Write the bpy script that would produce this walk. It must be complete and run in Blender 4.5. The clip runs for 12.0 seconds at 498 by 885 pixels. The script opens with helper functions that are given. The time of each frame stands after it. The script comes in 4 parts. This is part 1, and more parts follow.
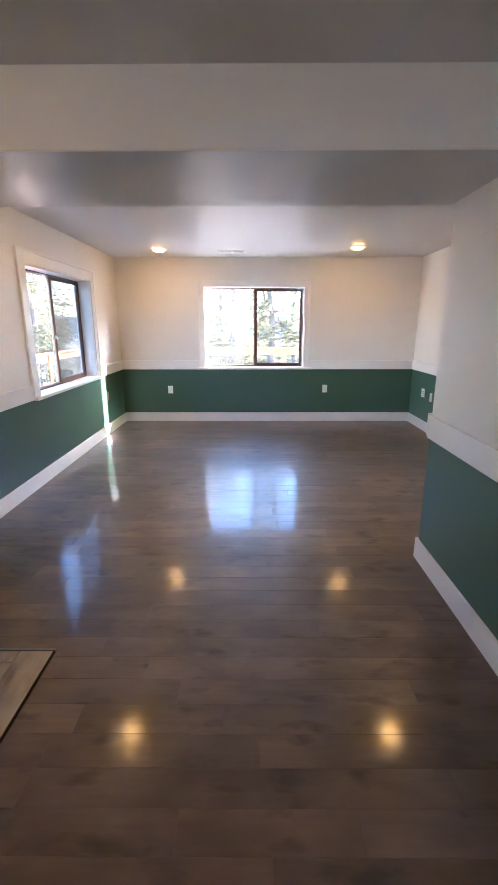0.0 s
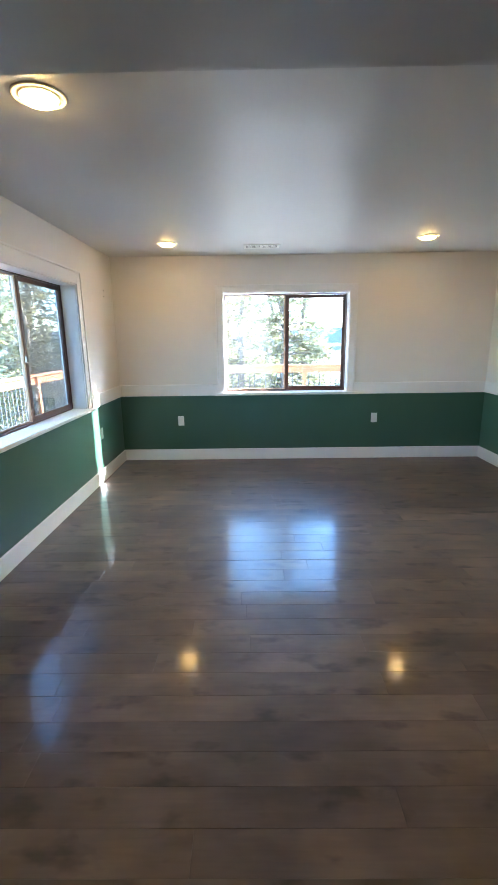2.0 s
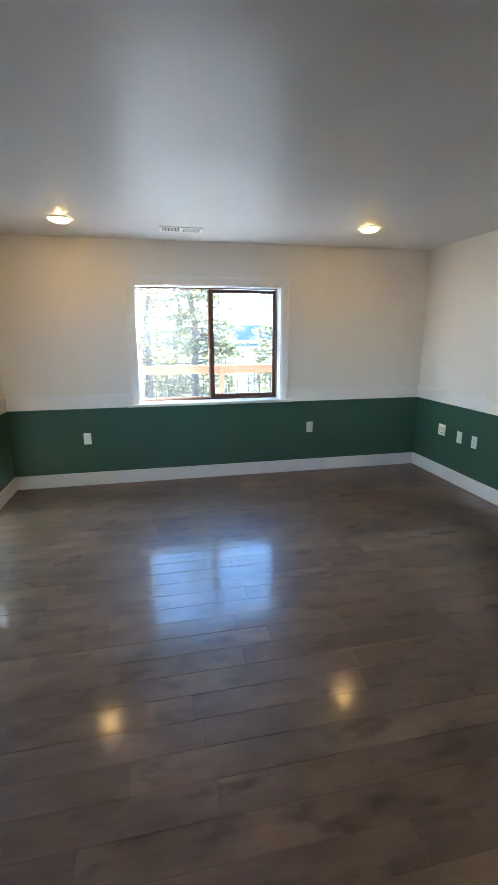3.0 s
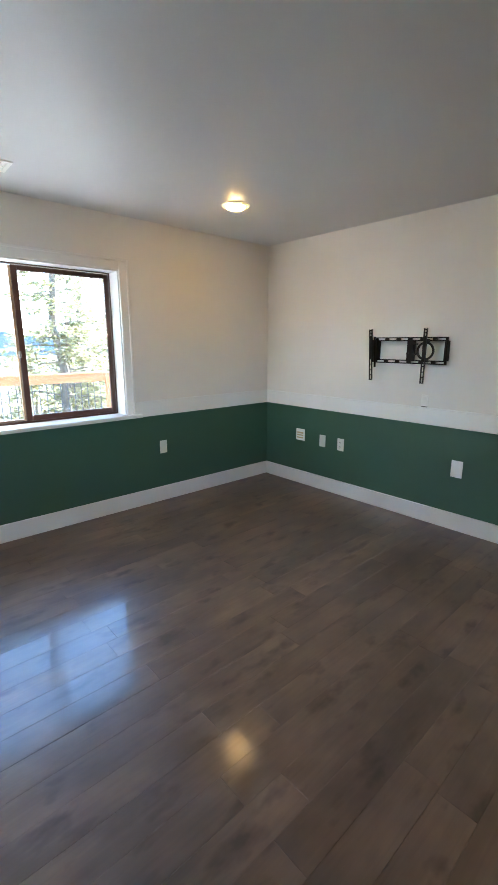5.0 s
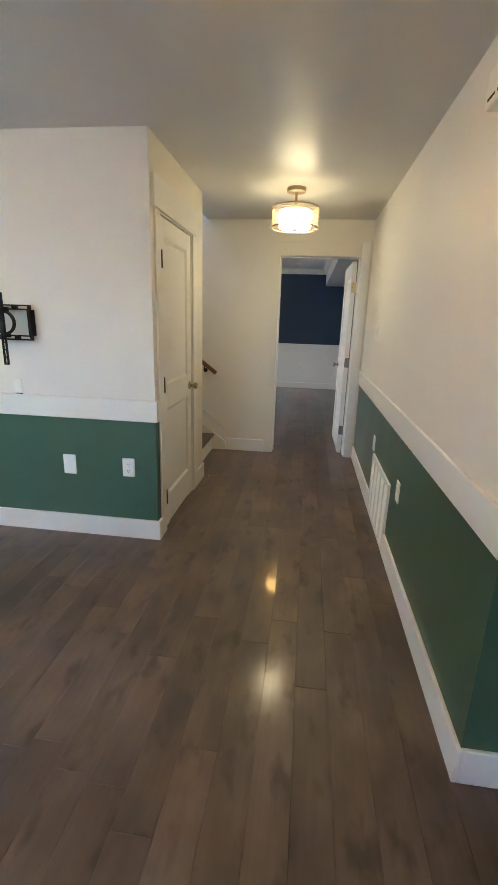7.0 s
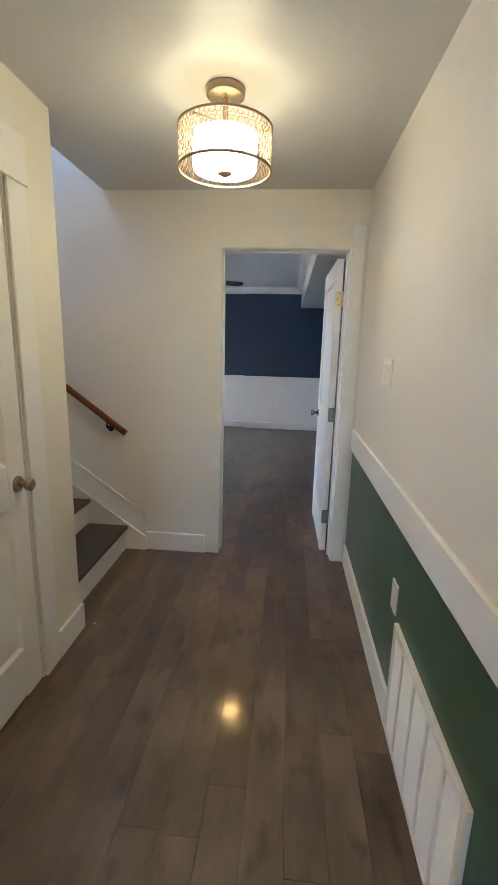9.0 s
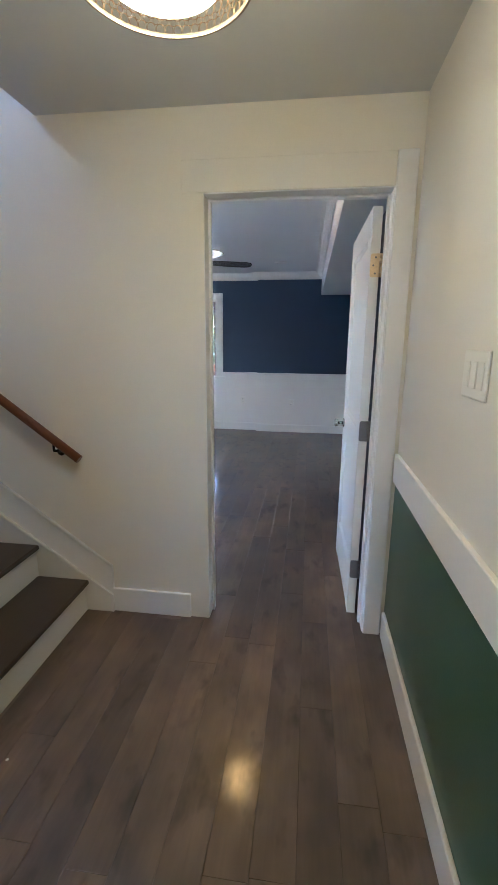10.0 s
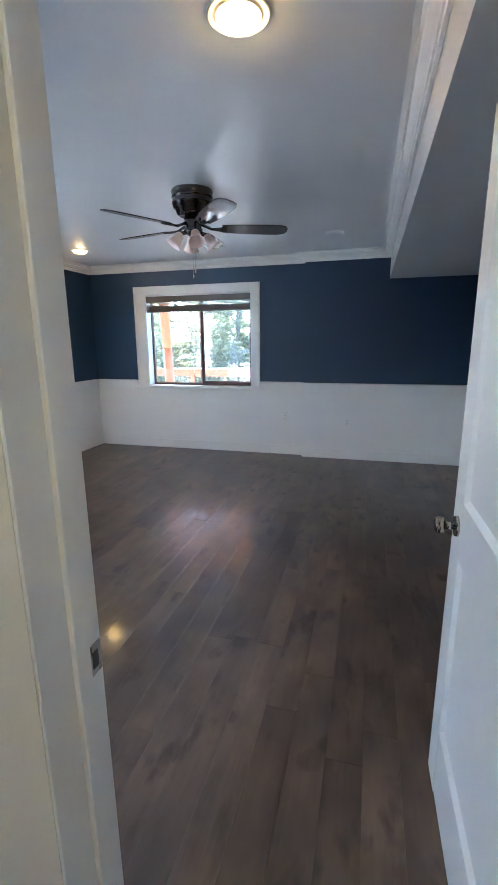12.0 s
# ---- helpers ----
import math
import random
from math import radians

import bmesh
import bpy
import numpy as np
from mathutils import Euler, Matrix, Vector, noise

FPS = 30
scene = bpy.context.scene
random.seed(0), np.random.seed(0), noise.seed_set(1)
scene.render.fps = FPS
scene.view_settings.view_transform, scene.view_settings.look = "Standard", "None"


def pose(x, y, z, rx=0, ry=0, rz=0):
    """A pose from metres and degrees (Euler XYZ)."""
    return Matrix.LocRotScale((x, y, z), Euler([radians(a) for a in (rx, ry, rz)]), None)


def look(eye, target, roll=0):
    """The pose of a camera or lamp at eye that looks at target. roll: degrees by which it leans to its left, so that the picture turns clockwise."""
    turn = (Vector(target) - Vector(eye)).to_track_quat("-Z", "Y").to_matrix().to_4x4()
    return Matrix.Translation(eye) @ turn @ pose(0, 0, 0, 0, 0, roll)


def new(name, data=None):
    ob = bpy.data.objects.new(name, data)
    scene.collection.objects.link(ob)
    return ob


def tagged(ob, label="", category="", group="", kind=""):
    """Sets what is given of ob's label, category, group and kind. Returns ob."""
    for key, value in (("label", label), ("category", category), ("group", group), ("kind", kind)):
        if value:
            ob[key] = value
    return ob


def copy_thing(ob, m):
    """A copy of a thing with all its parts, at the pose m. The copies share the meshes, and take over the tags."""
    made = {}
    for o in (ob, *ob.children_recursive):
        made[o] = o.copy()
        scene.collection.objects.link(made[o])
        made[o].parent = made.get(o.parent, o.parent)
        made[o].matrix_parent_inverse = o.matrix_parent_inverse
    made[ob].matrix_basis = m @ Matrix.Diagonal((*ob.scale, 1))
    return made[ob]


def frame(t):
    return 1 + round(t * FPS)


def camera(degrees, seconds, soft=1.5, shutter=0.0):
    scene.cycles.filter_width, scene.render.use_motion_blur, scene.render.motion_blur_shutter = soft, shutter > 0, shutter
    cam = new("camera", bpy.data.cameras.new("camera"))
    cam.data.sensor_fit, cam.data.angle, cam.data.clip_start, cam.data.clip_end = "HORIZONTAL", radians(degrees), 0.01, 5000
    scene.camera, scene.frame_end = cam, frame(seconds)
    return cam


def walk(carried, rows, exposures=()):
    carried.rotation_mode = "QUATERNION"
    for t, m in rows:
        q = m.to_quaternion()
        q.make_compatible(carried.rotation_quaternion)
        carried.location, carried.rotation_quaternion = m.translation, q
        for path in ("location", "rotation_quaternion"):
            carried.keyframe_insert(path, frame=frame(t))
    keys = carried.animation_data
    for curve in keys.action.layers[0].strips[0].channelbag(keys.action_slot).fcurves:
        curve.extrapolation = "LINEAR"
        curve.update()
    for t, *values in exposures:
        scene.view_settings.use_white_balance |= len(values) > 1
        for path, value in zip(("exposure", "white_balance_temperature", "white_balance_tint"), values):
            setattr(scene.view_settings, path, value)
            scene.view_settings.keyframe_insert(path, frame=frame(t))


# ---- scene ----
cam = camera(59.5, 12.0)
EXPOSURES = [(0.0, 4.58, 5600, 19), (0.5, 4.58, 5480, 13), (1.0, 4.55, 5330, 7), (2.5, 4.1, 5250, 4), (4.5, 4.0, 5450, 5), (6.5, 4.6, 5550, 6), (7.7, 4.55, 5350, 6), (9.5, 4.55, 4950, 8),
             (11.0, 4.47, 4700, 7), (12.0, 4.35, 4820, 5)]
PATH = [
    (0, (0.174, 0.561, 1.440), (0.161, 2.492, 0.917), -0.1),
    (0.5, (0.028, 0.810, 1.416), (-0.170, 2.735, 0.911), 0.3),
    (1, (-0.064, 1.151, 1.431), (-0.319, 3.078, 0.960), 1.7),
    (1.5, (-0.149, 1.551, 1.433), (-0.172, 3.497, 0.974), 0.2),
    (2, (-0.182, 1.943, 1.445), (-0.203, 3.888, 0.983), -0.8),
    (2.5, (-0.293, 2.317, 1.476), (-0.159, 4.260, 1.022), 0.2),
    (2.7, (-0.309, 2.460, 1.494), (-0.047, 4.387, 1.027), 0.1),
    (4.5, (-0.624, 3.588, 1.446), (0.154, 5.367, 0.966), -2.4),
    (5, (-0.714, 3.806, 1.411), (0.594, 5.252, 0.966), 0.1),
    (5.5, (-0.655, 3.761, 1.462), (0.947, 4.858, 0.985), 0.1),
    (6, (-0.598, 3.740, 1.448), (1.084, 4.691, 0.933), -0.3),
    (6.5, (-0.327, 3.669, 1.407), (1.504, 4.275, 0.877), -0.6),
    (7, (0.078, 3.632, 1.416), (1.988, 3.869, 0.872), 1.8),
    (7.5, (0.523, 3.593, 1.446), (2.459, 3.699, 0.954), 0.5),
    (7.7, (0.712, 3.562, 1.438), (2.656, 3.710, 0.990), 0.7),
    (9.3, (2.154, 3.504, 1.439), (4.101, 3.672, 1.013), 1.5),
    (9.5, (2.336, 3.494, 1.445), (4.280, 3.682, 1.014), 1.1),
    (10, (2.736, 3.485, 1.421), (4.667, 3.743, 0.971), 0.5),
    (10.5, (3.130, 3.435, 1.449), (5.051, 3.749, 0.987), 0.3),
    (11, (3.543, 3.424, 1.455), (5.475, 3.633, 0.979), 0.6),
    (11.5, (3.939, 3.435, 1.459), (5.854, 3.793, 1.005), -0.5),
    (12, (4.290, 3.513, 1.439), (6.170, 4.028, 0.989), -0.5),
]
walk(cam, [(t, look(eye, target, roll)) for t, eye, target, roll in PATH],
     exposures=EXPOSURES)

# ---- light ----
world = bpy.data.worlds.new("world")
scene.world = world
world.use_nodes = True
wn = world.node_tree.nodes
sky = wn.new("ShaderNodeTexSky")
sky.sky_type = 'NISHITA'
sky.sun_disc = False
sky.ozone_density, sky.dust_density = 2.5, 0.3
SUN_EL, SUN_AZ = radians(27), radians(58)   # azimuth: clockwise from +y
sky.sun_elevation, sky.sun_rotation = SUN_EL, SUN_AZ
world.node_tree.links.new(sky.outputs[0], wn["Background"].inputs[0])
wn["Background"].inputs[1].default_value = 0.15
sun = new("sun", bpy.data.lights.new("sun", 'SUN'))
sun.data.energy, sun.data.angle, sun.data.color = 4.6, radians(0.5), (1.0, 0.95, 0.86)
sun_way = Vector((math.sin(SUN_AZ) * math.cos(SUN_EL), math.cos(SUN_AZ) * math.cos(SUN_EL), math.sin(SUN_EL)))
sun.matrix_world = look(sun_way * 60, (0, 0, 0))
WARM = (1.0, 0.54, 0.14)
LAMP, DRUM = 5.8, 1.5


# ---- materials ----
def material(name, rgb, rough=0.5, metal=0.0, var=0.06, grain=90.0, bump=0.03, spec=0.5, stretch=(1, 1, 1), blotch=1.3, coat=0.0):
    """Painted, metal or wooden surface with variation at two scales, in metres."""
    m = bpy.data.materials.new(name)
    m.use_nodes = True
    nt, b = m.node_tree, m.node_tree.nodes["Principled BSDF"]
    link = nt.links.new
    tc, mp = nt.nodes.new("ShaderNodeTexCoord"), nt.nodes.new("ShaderNodeMapping")
    mp.inputs["Scale"].default_value = stretch
    link(tc.outputs["Object"], mp.inputs[0])
    big, fine = nt.nodes.new("ShaderNodeTexNoise"), nt.nodes.new("ShaderNodeTexNoise")
    big.inputs["Scale"].default_value, fine.inputs["Scale"].default_value = blotch, grain
    big.inputs["Detail"].default_value, fine.inputs["Detail"].default_value = 4, 3
    link(mp.outputs[0], big.inputs[0]), link(mp.outputs[0], fine.inputs[0])
    add = nt.nodes.new("ShaderNodeMath")
    add.operation = 'ADD'
    link(big.outputs[0], add.inputs[0]), link(fine.outputs[0], add.inputs[1])
    ramp = nt.nodes.new("ShaderNodeMapRange")
    ramp.inputs[1].default_value, ramp.inputs[2].default_value = 0.6, 1.4
    ramp.inputs[3].default_value, ramp.inputs[4].default_value = 1 - var, 1 + var
    link(add.outputs[0], ramp.inputs[0])
    mul = nt.nodes.new("ShaderNodeVectorMath")
    mul.operation = 'SCALE'
    mul.inputs[0].default_value = rgb
    link(ramp.outputs[0], mul.inputs["Scale"])
    link(mul.outputs[0], b.inputs["Base Color"])
    rr = nt.nodes.new("ShaderNodeMapRange")
    rr.inputs[1].default_value, rr.inputs[2].default_value = 0.3, 0.7
    rr.inputs[3].default_value, rr.inputs[4].default_value = rough * 0.85, min(1, rough * 1.15)
    link(big.outputs[0], rr.inputs[0]), link(rr.outputs[0], b.inputs["Roughness"])
    b.inputs["Metallic"].default_value, b.inputs["Specular IOR Level"].default_value = metal, spec
    b.inputs["Coat Weight"].default_value = coat
    if bump:
        bp = nt.nodes.new("ShaderNodeBump")
        bp.inputs["Strength"].default_value, bp.inputs["Distance"].default_value = bump * 10, 0.0006
        link(fine.outputs[0], bp.inputs["Height"]), link(bp.outputs[0], b.inputs["Normal"])
    return m


def plank_material(name, rgb, rough, island=False, var=0.175, coat=0.55, mottle=0.29):
    """Stained hand-scraped boards: grain along x, each board of its own shade."""
    m = bpy.data.materials.new(name)
    m.use_nodes = True
    nt, b = m.node_tree, m.node_tree.nodes["Principled BSDF"]
    link = nt.links.new
    tc = nt.nodes.new("ShaderNodeTexCoord")
    rnd = nt.nodes.new("ShaderNodeNewGeometry" if island else "ShaderNodeObjectInfo")
    r = rnd.outputs["Random Per Island" if island else "Random"]
    off = nt.nodes.new("ShaderNodeVectorMath")
    off.operation = 'SCALE'
    off.inputs[0].default_value = (37.0, 19.0, 11.0)
    link(r, off.inputs["Scale"])
    add = nt.nodes.new("ShaderNodeVectorMath")
    link(tc.outputs["Object"], add.inputs[0]), link(off.outputs[0], add.inputs[1])
    mp = nt.nodes.new("ShaderNodeMapping")
    mp.inputs["Scale"].default_value = (1.0, 16.0, 16.0)
    link(add.outputs[0], mp.inputs[0])
    grain, blot = nt.nodes.new("ShaderNodeTexNoise"), nt.nodes.new("ShaderNodeTexNoise")
    grain.inputs["Scale"].default_value, grain.inputs["Detail"].default_value, grain.inputs["Distortion"].default_value = 4.0, 2.5, 0.6
    blot.inputs["Scale"].default_value, blot.inputs["Detail"].default_value = 3.2, 3
    mp2 = nt.nodes.new("ShaderNodeMapping")
    mp2.inputs["Scale"].default_value = (1.0, 2.0, 2.0)
    link(add.outputs[0], mp2.inputs[0])
    link(mp.outputs[0], grain.inputs[0]), link(mp2.outputs[0], blot.inputs[0])

    def ranged(src, a, c, lo, hi):
        n = nt.nodes.new("ShaderNodeMapRange")
        n.inputs[1].default_value, n.inputs[2].default_value, n.inputs[3].default_value, n.inputs[4].default_value = a, c, lo, hi
        link(src, n.inputs[0])
        return n.outputs[0]

    def times(p, q):
        n = nt.nodes.new("ShaderNodeMath")
        n.operation = 'MULTIPLY'
        link(p, n.inputs[0]), link(q, n.inputs[1])
        return n.outputs[0]
    f = times(times(ranged(r, 0, 1, 1 - var, 1 + var), ranged(grain.outputs[0], 0.3, 0.7, 1 - 0.28 * mottle, 1 + 0.25 * mottle)), ranged(blot.outputs[0], 0.3, 0.7, 1 - 1.5 * mottle, 1 + 1.2 * mottle))
    smudge = nt.nodes.new("ShaderNodeTexNoise")             # dark knots and scrape marks
    smudge.inputs["Scale"].default_value, smudge.inputs["Detail"].default_value = 5.0, 3
    link(mp2.outputs[0], smudge.inputs[0])
    f = times(f, ranged(smudge.outputs[0], 0.57, 0.72, 1.0, 1 - 2.1 * mottle))
    cloud = nt.nodes.new("ShaderNodeTexNoise")              # uneven stain that runs across the boards
    cloud.inputs["Scale"].default_value, cloud.inputs["Detail"].default_value = 1.7, 3
    geo = nt.nodes.new("ShaderNodeNewGeometry")
    link(geo.outputs["Position"], cloud.inputs[0])
    f = times(f, ranged(cloud.outputs[0], 0.35, 0.65, 1 - 0.7 * mottle, 1 + 0.6 * mottle))
    mul = nt.nodes.new("ShaderNodeVectorMath")
    mul.operation = 'SCALE'
    mul.inputs[0].default_value = rgb
    link(f, mul.inputs["Scale"]), link(mul.outputs[0], b.inputs["Base Color"])
    link(ranged(blot.outputs[0], 0.3, 0.7, rough * 0.88, rough * 1.18), b.inputs["Roughness"])
    b.inputs["Specular IOR Level"].default_value = 0.6
    b.inputs["Coat Weight"].default_value, b.inputs["Coat IOR"].default_value = coat, 1.45
    link(ranged(blot.outputs[0], 0.3, 0.7, 0.10, 0.165), b.inputs["Coat Roughness"])
    wave = nt.nodes.new("ShaderNodeTexNoise")               # scraped hollows under the varnish
    wave.inputs["Scale"].default_value, wave.inputs["Detail"].default_value = 7.0, 2
    link(mp2.outputs[0], wave.inputs[0])
    bp = nt.nodes.new("ShaderNodeBump")
    bp.inputs["Strength"].default_value, bp.inputs["Distance"].default_value = 0.35, 0.0006
    link(wave.outputs[0], bp.inputs["Height"])
    link(bp.outputs[0], b.inputs["Normal"]), link(bp.outputs[0], b.inputs["Coat Normal"])
    return m


def glow_material(name, rgb, strength):
    m = bpy.data.materials.new(name)
    m.use_nodes = True
    b = m.node_tree.nodes["Principled BSDF"]
    b.inputs["Base Color"].default_value = (0.9, 0.88, 0.82, 1)
    b.inputs["Roughness"].default_value = 0.3
    b.inputs["Emission Color"].default_value, b.inputs["Emission Strength"].default_value = (*rgb, 1), strength
    return m


def glass_material(name, rgb, rough=0.0):
    m = bpy.data.materials.new(name)
    m.use_nodes = True
    b = m.node_tree.nodes["Principled BSDF"]
    b.inputs["Base Color"].default_value = (*rgb, 1)
    b.inputs["Roughness"].default_value, b.inputs["Transmission Weight"].default_value, b.inputs["IOR"].default_value = rough, 1.0, 1.45
    return m


WALL = material("wall_paint_cream", (0.76, 0.735, 0.69), 0.55, var=0.025, grain=160, bump=0.05)
HALL = material("hall_paint_cream", (0.77, 0.73, 0.64), 0.55, var=0.025, grain=160, bump=0.05)
GREEN = material("green_satin_paint", (0.050, 0.106, 0.066), 0.36, var=0.05, grain=140, bump=0.04)
NAVY = material("navy_satin_paint", (0.012, 0.034, 0.076), 0.45, var=0.05, grain=140, bump=0.04)
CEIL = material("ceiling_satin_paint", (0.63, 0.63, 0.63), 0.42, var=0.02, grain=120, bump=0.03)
# lighter than CEIL, making up for daylight missing on this ceiling
BEDCEIL = material("bedroom_ceiling_brightened_satin", (0.78, 0.79, 0.80), 0.36, var=0.02, grain=120, bump=0.03)
TRIM = material("white_trim_paint", (0.80, 0.79, 0.77), 0.35, var=0.02, grain=70, bump=0.02)
DOORPAINT = material("white_door_paint", (0.80, 0.79, 0.76), 0.33, var=0.02, grain=60, bump=0.02)
PLASTIC = material("white_plastic", (0.80, 0.79, 0.75), 0.3, var=0.01, grain=50, bump=0)
BEIGE = material("beige_plastic", (0.55, 0.42, 0.25), 0.4, var=0.04, grain=50, bump=0)
SLOT = material("dark_slot", (0.02, 0.02, 0.02), 0.6, bump=0)
PLANK = plank_material("dark_plank", (0.118, 0.081, 0.058), 0.46, coat=0.62)
PLANKS = plank_material("dark_planks_joined", (0.118, 0.081, 0.058), 0.46, island=True, coat=0.62)
TREAD = material("dark_tread_wood", (0.05, 0.036, 0.028), 0.35, var=0.2, grain=20, bump=0.05, stretch=(1, 12, 12))
SUBFLOOR = material("joint_dark", (0.012, 0.009, 0.007), 0.8, bump=0)
PADTILE = plank_material("wood_look_tile", (0.36, 0.30, 0.235), 0.4, var=0.28, coat=0.0)
BRONZE = material("brown_window_metal", (0.085, 0.035, 0.022), 0.4, var=0.08, grain=40)
TANWOOD = material("tan_window_edge", (0.42, 0.27, 0.16), 0.45, var=0.1, grain=40)
BLACK = material("black_powder_coat", (0.007, 0.007, 0.008), 0.5, var=0.1, grain=300, spec=0.2)
# beam underside, darker than CEIL to carry its shade
UNDERSHADE = material("beam_shaded_satin", (0.52, 0.52, 0.53), 0.35, var=0.02, grain=120, bump=0.02)
NICKEL = material("brushed_nickel", (0.42, 0.40, 0.38), 0.29, metal=1.0, var=0.05, grain=200, bump=0)
CHROME = material("polished_knob_metal", (0.38, 0.36, 0.34), 0.13, metal=1.0, var=0.05, grain=200, bump=0)
HINGEDARK = material("aged_nickel", (0.25, 0.24, 0.23), 0.4, metal=1.0, var=0.08, grain=120, bump=0)
BRASSY = material("painted_brass", (0.74, 0.60, 0.38), 0.33, metal=0.7, var=0.1, grain=120, bump=0)
BRASS = material("antique_brass", (0.40, 0.32, 0.23), 0.38, metal=0.9, var=0.08, grain=120, bump=0)
RAILWOOD = material("red_brown_rail_wood", (0.16, 0.055, 0.022), 0.3, var=0.25, grain=14, stretch=(10, 1, 1), bump=0.03, coat=0.3)
GLASS = glass_material("window_glass", (0.98, 0.99, 0.99))
gt_ = GLASS.node_tree                                    # thin translucent film on the panes, veils the view
du_, dx_ = gt_.nodes.new("ShaderNodeBsdfTranslucent"), gt_.nodes.new("ShaderNodeMixShader")
du_.inputs[0].default_value, dx_.inputs[0].default_value = (0.9, 0.9, 0.88, 1), 0.010
gt_.links.new(gt_.nodes["Principled BSDF"].outputs[0], dx_.inputs[1]), gt_.links.new(du_.outputs[0], dx_.inputs[2])
gt_.links.new(dx_.outputs[0], gt_.nodes["Material Output"].inputs[0])
LAMPGLOW = glow_material("lamp_diffuser", WARM, LAMP)
# boosted glow for the added lamp above the stairs
STAIRFILL = glow_material("stair_fill_diffuser", WARM, LAMP * 3.8)
CAPGLOW = glow_material("uplight_cap_glow", (1.0, 0.72, 0.32), 0.25)
DRUMGLOW = glow_material("drum_diffuser", (1.0, 0.75, 0.38), DRUM)
FROST = material("frosted_glass_shade", (0.86, 0.74, 0.72), 0.25, var=0.02, grain=20, bump=0)
GUN = material("gunmetal_fan", (0.13, 0.122, 0.115), 0.2, metal=1.0, var=0.05, grain=60, bump=0)
BLADE = material("dark_fan_blade", (0.03, 0.026, 0.024), 0.25, var=0.2, grain=14, stretch=(1, 10, 1), coat=0.3)
BLIND = material("grey_brown_slats", (0.16, 0.14, 0.12), 0.5, var=0.12, grain=30)
CEDAR = material("orange_cedar", (0.42, 0.17, 0.065), 0.6, var=0.2, grain=12, stretch=(1, 8, 8))
IRON = material("dark_baluster", (0.07, 0.065, 0.06), 0.5)
# lightened so the deck looks sunlit and throws light indoors
DECKWOOD = material("bright_deck_boards", (0.50, 0.43, 0.36), 0.7, var=0.2, grain=10)
GROUND = material("forest_ground", (0.13, 0.12, 0.075), 0.95, var=0.4, grain=1.5, blotch=0.08, bump=0)
# bluish grey holds the haze of distance in its colour
HILL = material("forest_ridge", (0.12, 0.135, 0.15), 0.95, var=0.25, grain=0.05, blotch=0.01, bump=0)
BARK = material("conifer_bark", (0.17, 0.135, 0.10), 0.9, var=0.35, grain=14, stretch=(1, 1, 0.3))
NEEDLE = material("conifer_needles", (0.12, 0.118, 0.066), 0.6, var=0.4, grain=6, blotch=0.8, bump=0)
nt_ = NEEDLE.node_tree                                   # thin needles let light through
tr_, mx_ = nt_.nodes.new("ShaderNodeBsdfTranslucent"), nt_.nodes.new("ShaderNodeMixShader")
tr_.inputs[0].default_value, mx_.inputs[0].default_value = (0.36, 0.33, 0.15, 1), 0.5
nt_.links.new(nt_.nodes["Principled BSDF"].outputs[0], mx_.inputs[1]), nt_.links.new(tr_.outputs[0], mx_.inputs[2])
nt_.links.new(mx_.outputs[0], nt_.nodes["Material Output"].inputs[0])
SUNBLOCK = material("sun_block_brown", (0.35, 0.28, 0.2), 0.7, var=0.1, grain=10)


# ---- mesh helpers ----
def add_box(bm, x0, y0, z0, x1, y1, z1, mi=0):
    v = [bm.verts.new((x, y, z)) for z in (z0, z1) for y in (y0, y1) for x in (x0, x1)]
    for q in ((0, 2, 3, 1), (4, 5, 7, 6), (0, 1, 5, 4), (1, 3, 7, 5), (3, 2, 6, 7), (2, 0, 4, 6)):
        bm.faces.new([v[i] for i in q]).material_index = mi
    return v


def add_tube(bm, a, b, r0, r1=None, seg=12, mi=0, caps=True):
    a, b = Vector(a), Vector(b)
    r1 = r0 if r1 is None else r1
    q = (b - a).to_track_quat("Z", "Y")
    rings = []
    for p, r in ((a, r0), (b, r1)):
        rings.append([bm.verts.new(p + q @ Vector((r * math.cos(6.2832 * i / seg), r * math.sin(6.2832 * i / seg), 0))) for i in range(seg)])
    for i in range(seg):
        f = bm.faces.new((rings[0][i], rings[0][(i + 1) % seg], rings[1][(i + 1) % seg], rings[1][i]))
        f.smooth, f.material_index = True, mi
    if caps:
        bm.faces.new(rings[0][::-1]).material_index = mi
        bm.faces.new(rings[1]).material_index = mi


def add_lathe(bm, profile, seg=32, mi=0, centre=(0, 0, 0)):
    """Surface of revolution about z from (radius, height) pairs."""
    cx, cy, cz = centre
    rings = []
    for r, z in profile:
        if r < 1e-5:
            rings.append([bm.verts.new((cx, cy, cz + z))] * seg)
        else:
            rings.append([bm.verts.new((cx + r * math.cos(6.28319 * i / seg), cy + r * math.sin(6.28319 * i / seg), cz + z)) for i in range(seg)])
    for p, q in zip(rings, rings[1:]):
        for i in range(seg):
            vs = []
            for v in (p[i], p[(i + 1) % seg], q[(i + 1) % seg], q[i]):
                if v not in vs:
                    vs.append(v)
            if len(vs) > 2:
                f = bm.faces.new(vs)
                f.smooth, f.material_index = True, mi


def add_poly(bm, pts, thick, axis, mi=0):
    """Flat polygon pushed out by thick along an axis vector."""
    axis = Vector(axis) * thick
    a = [bm.verts.new(p) for p in pts]
    b = [bm.verts.new(Vector(p) + axis) for p in pts]
    bm.faces.new(a), bm.faces.new(b[::-1])
    for i in range(len(pts)):
        j = (i + 1) % len(pts)
        bm.faces.new((a[i], b[i], b[j], a[j]))
    for f in bm.faces:
        f.material_index = mi


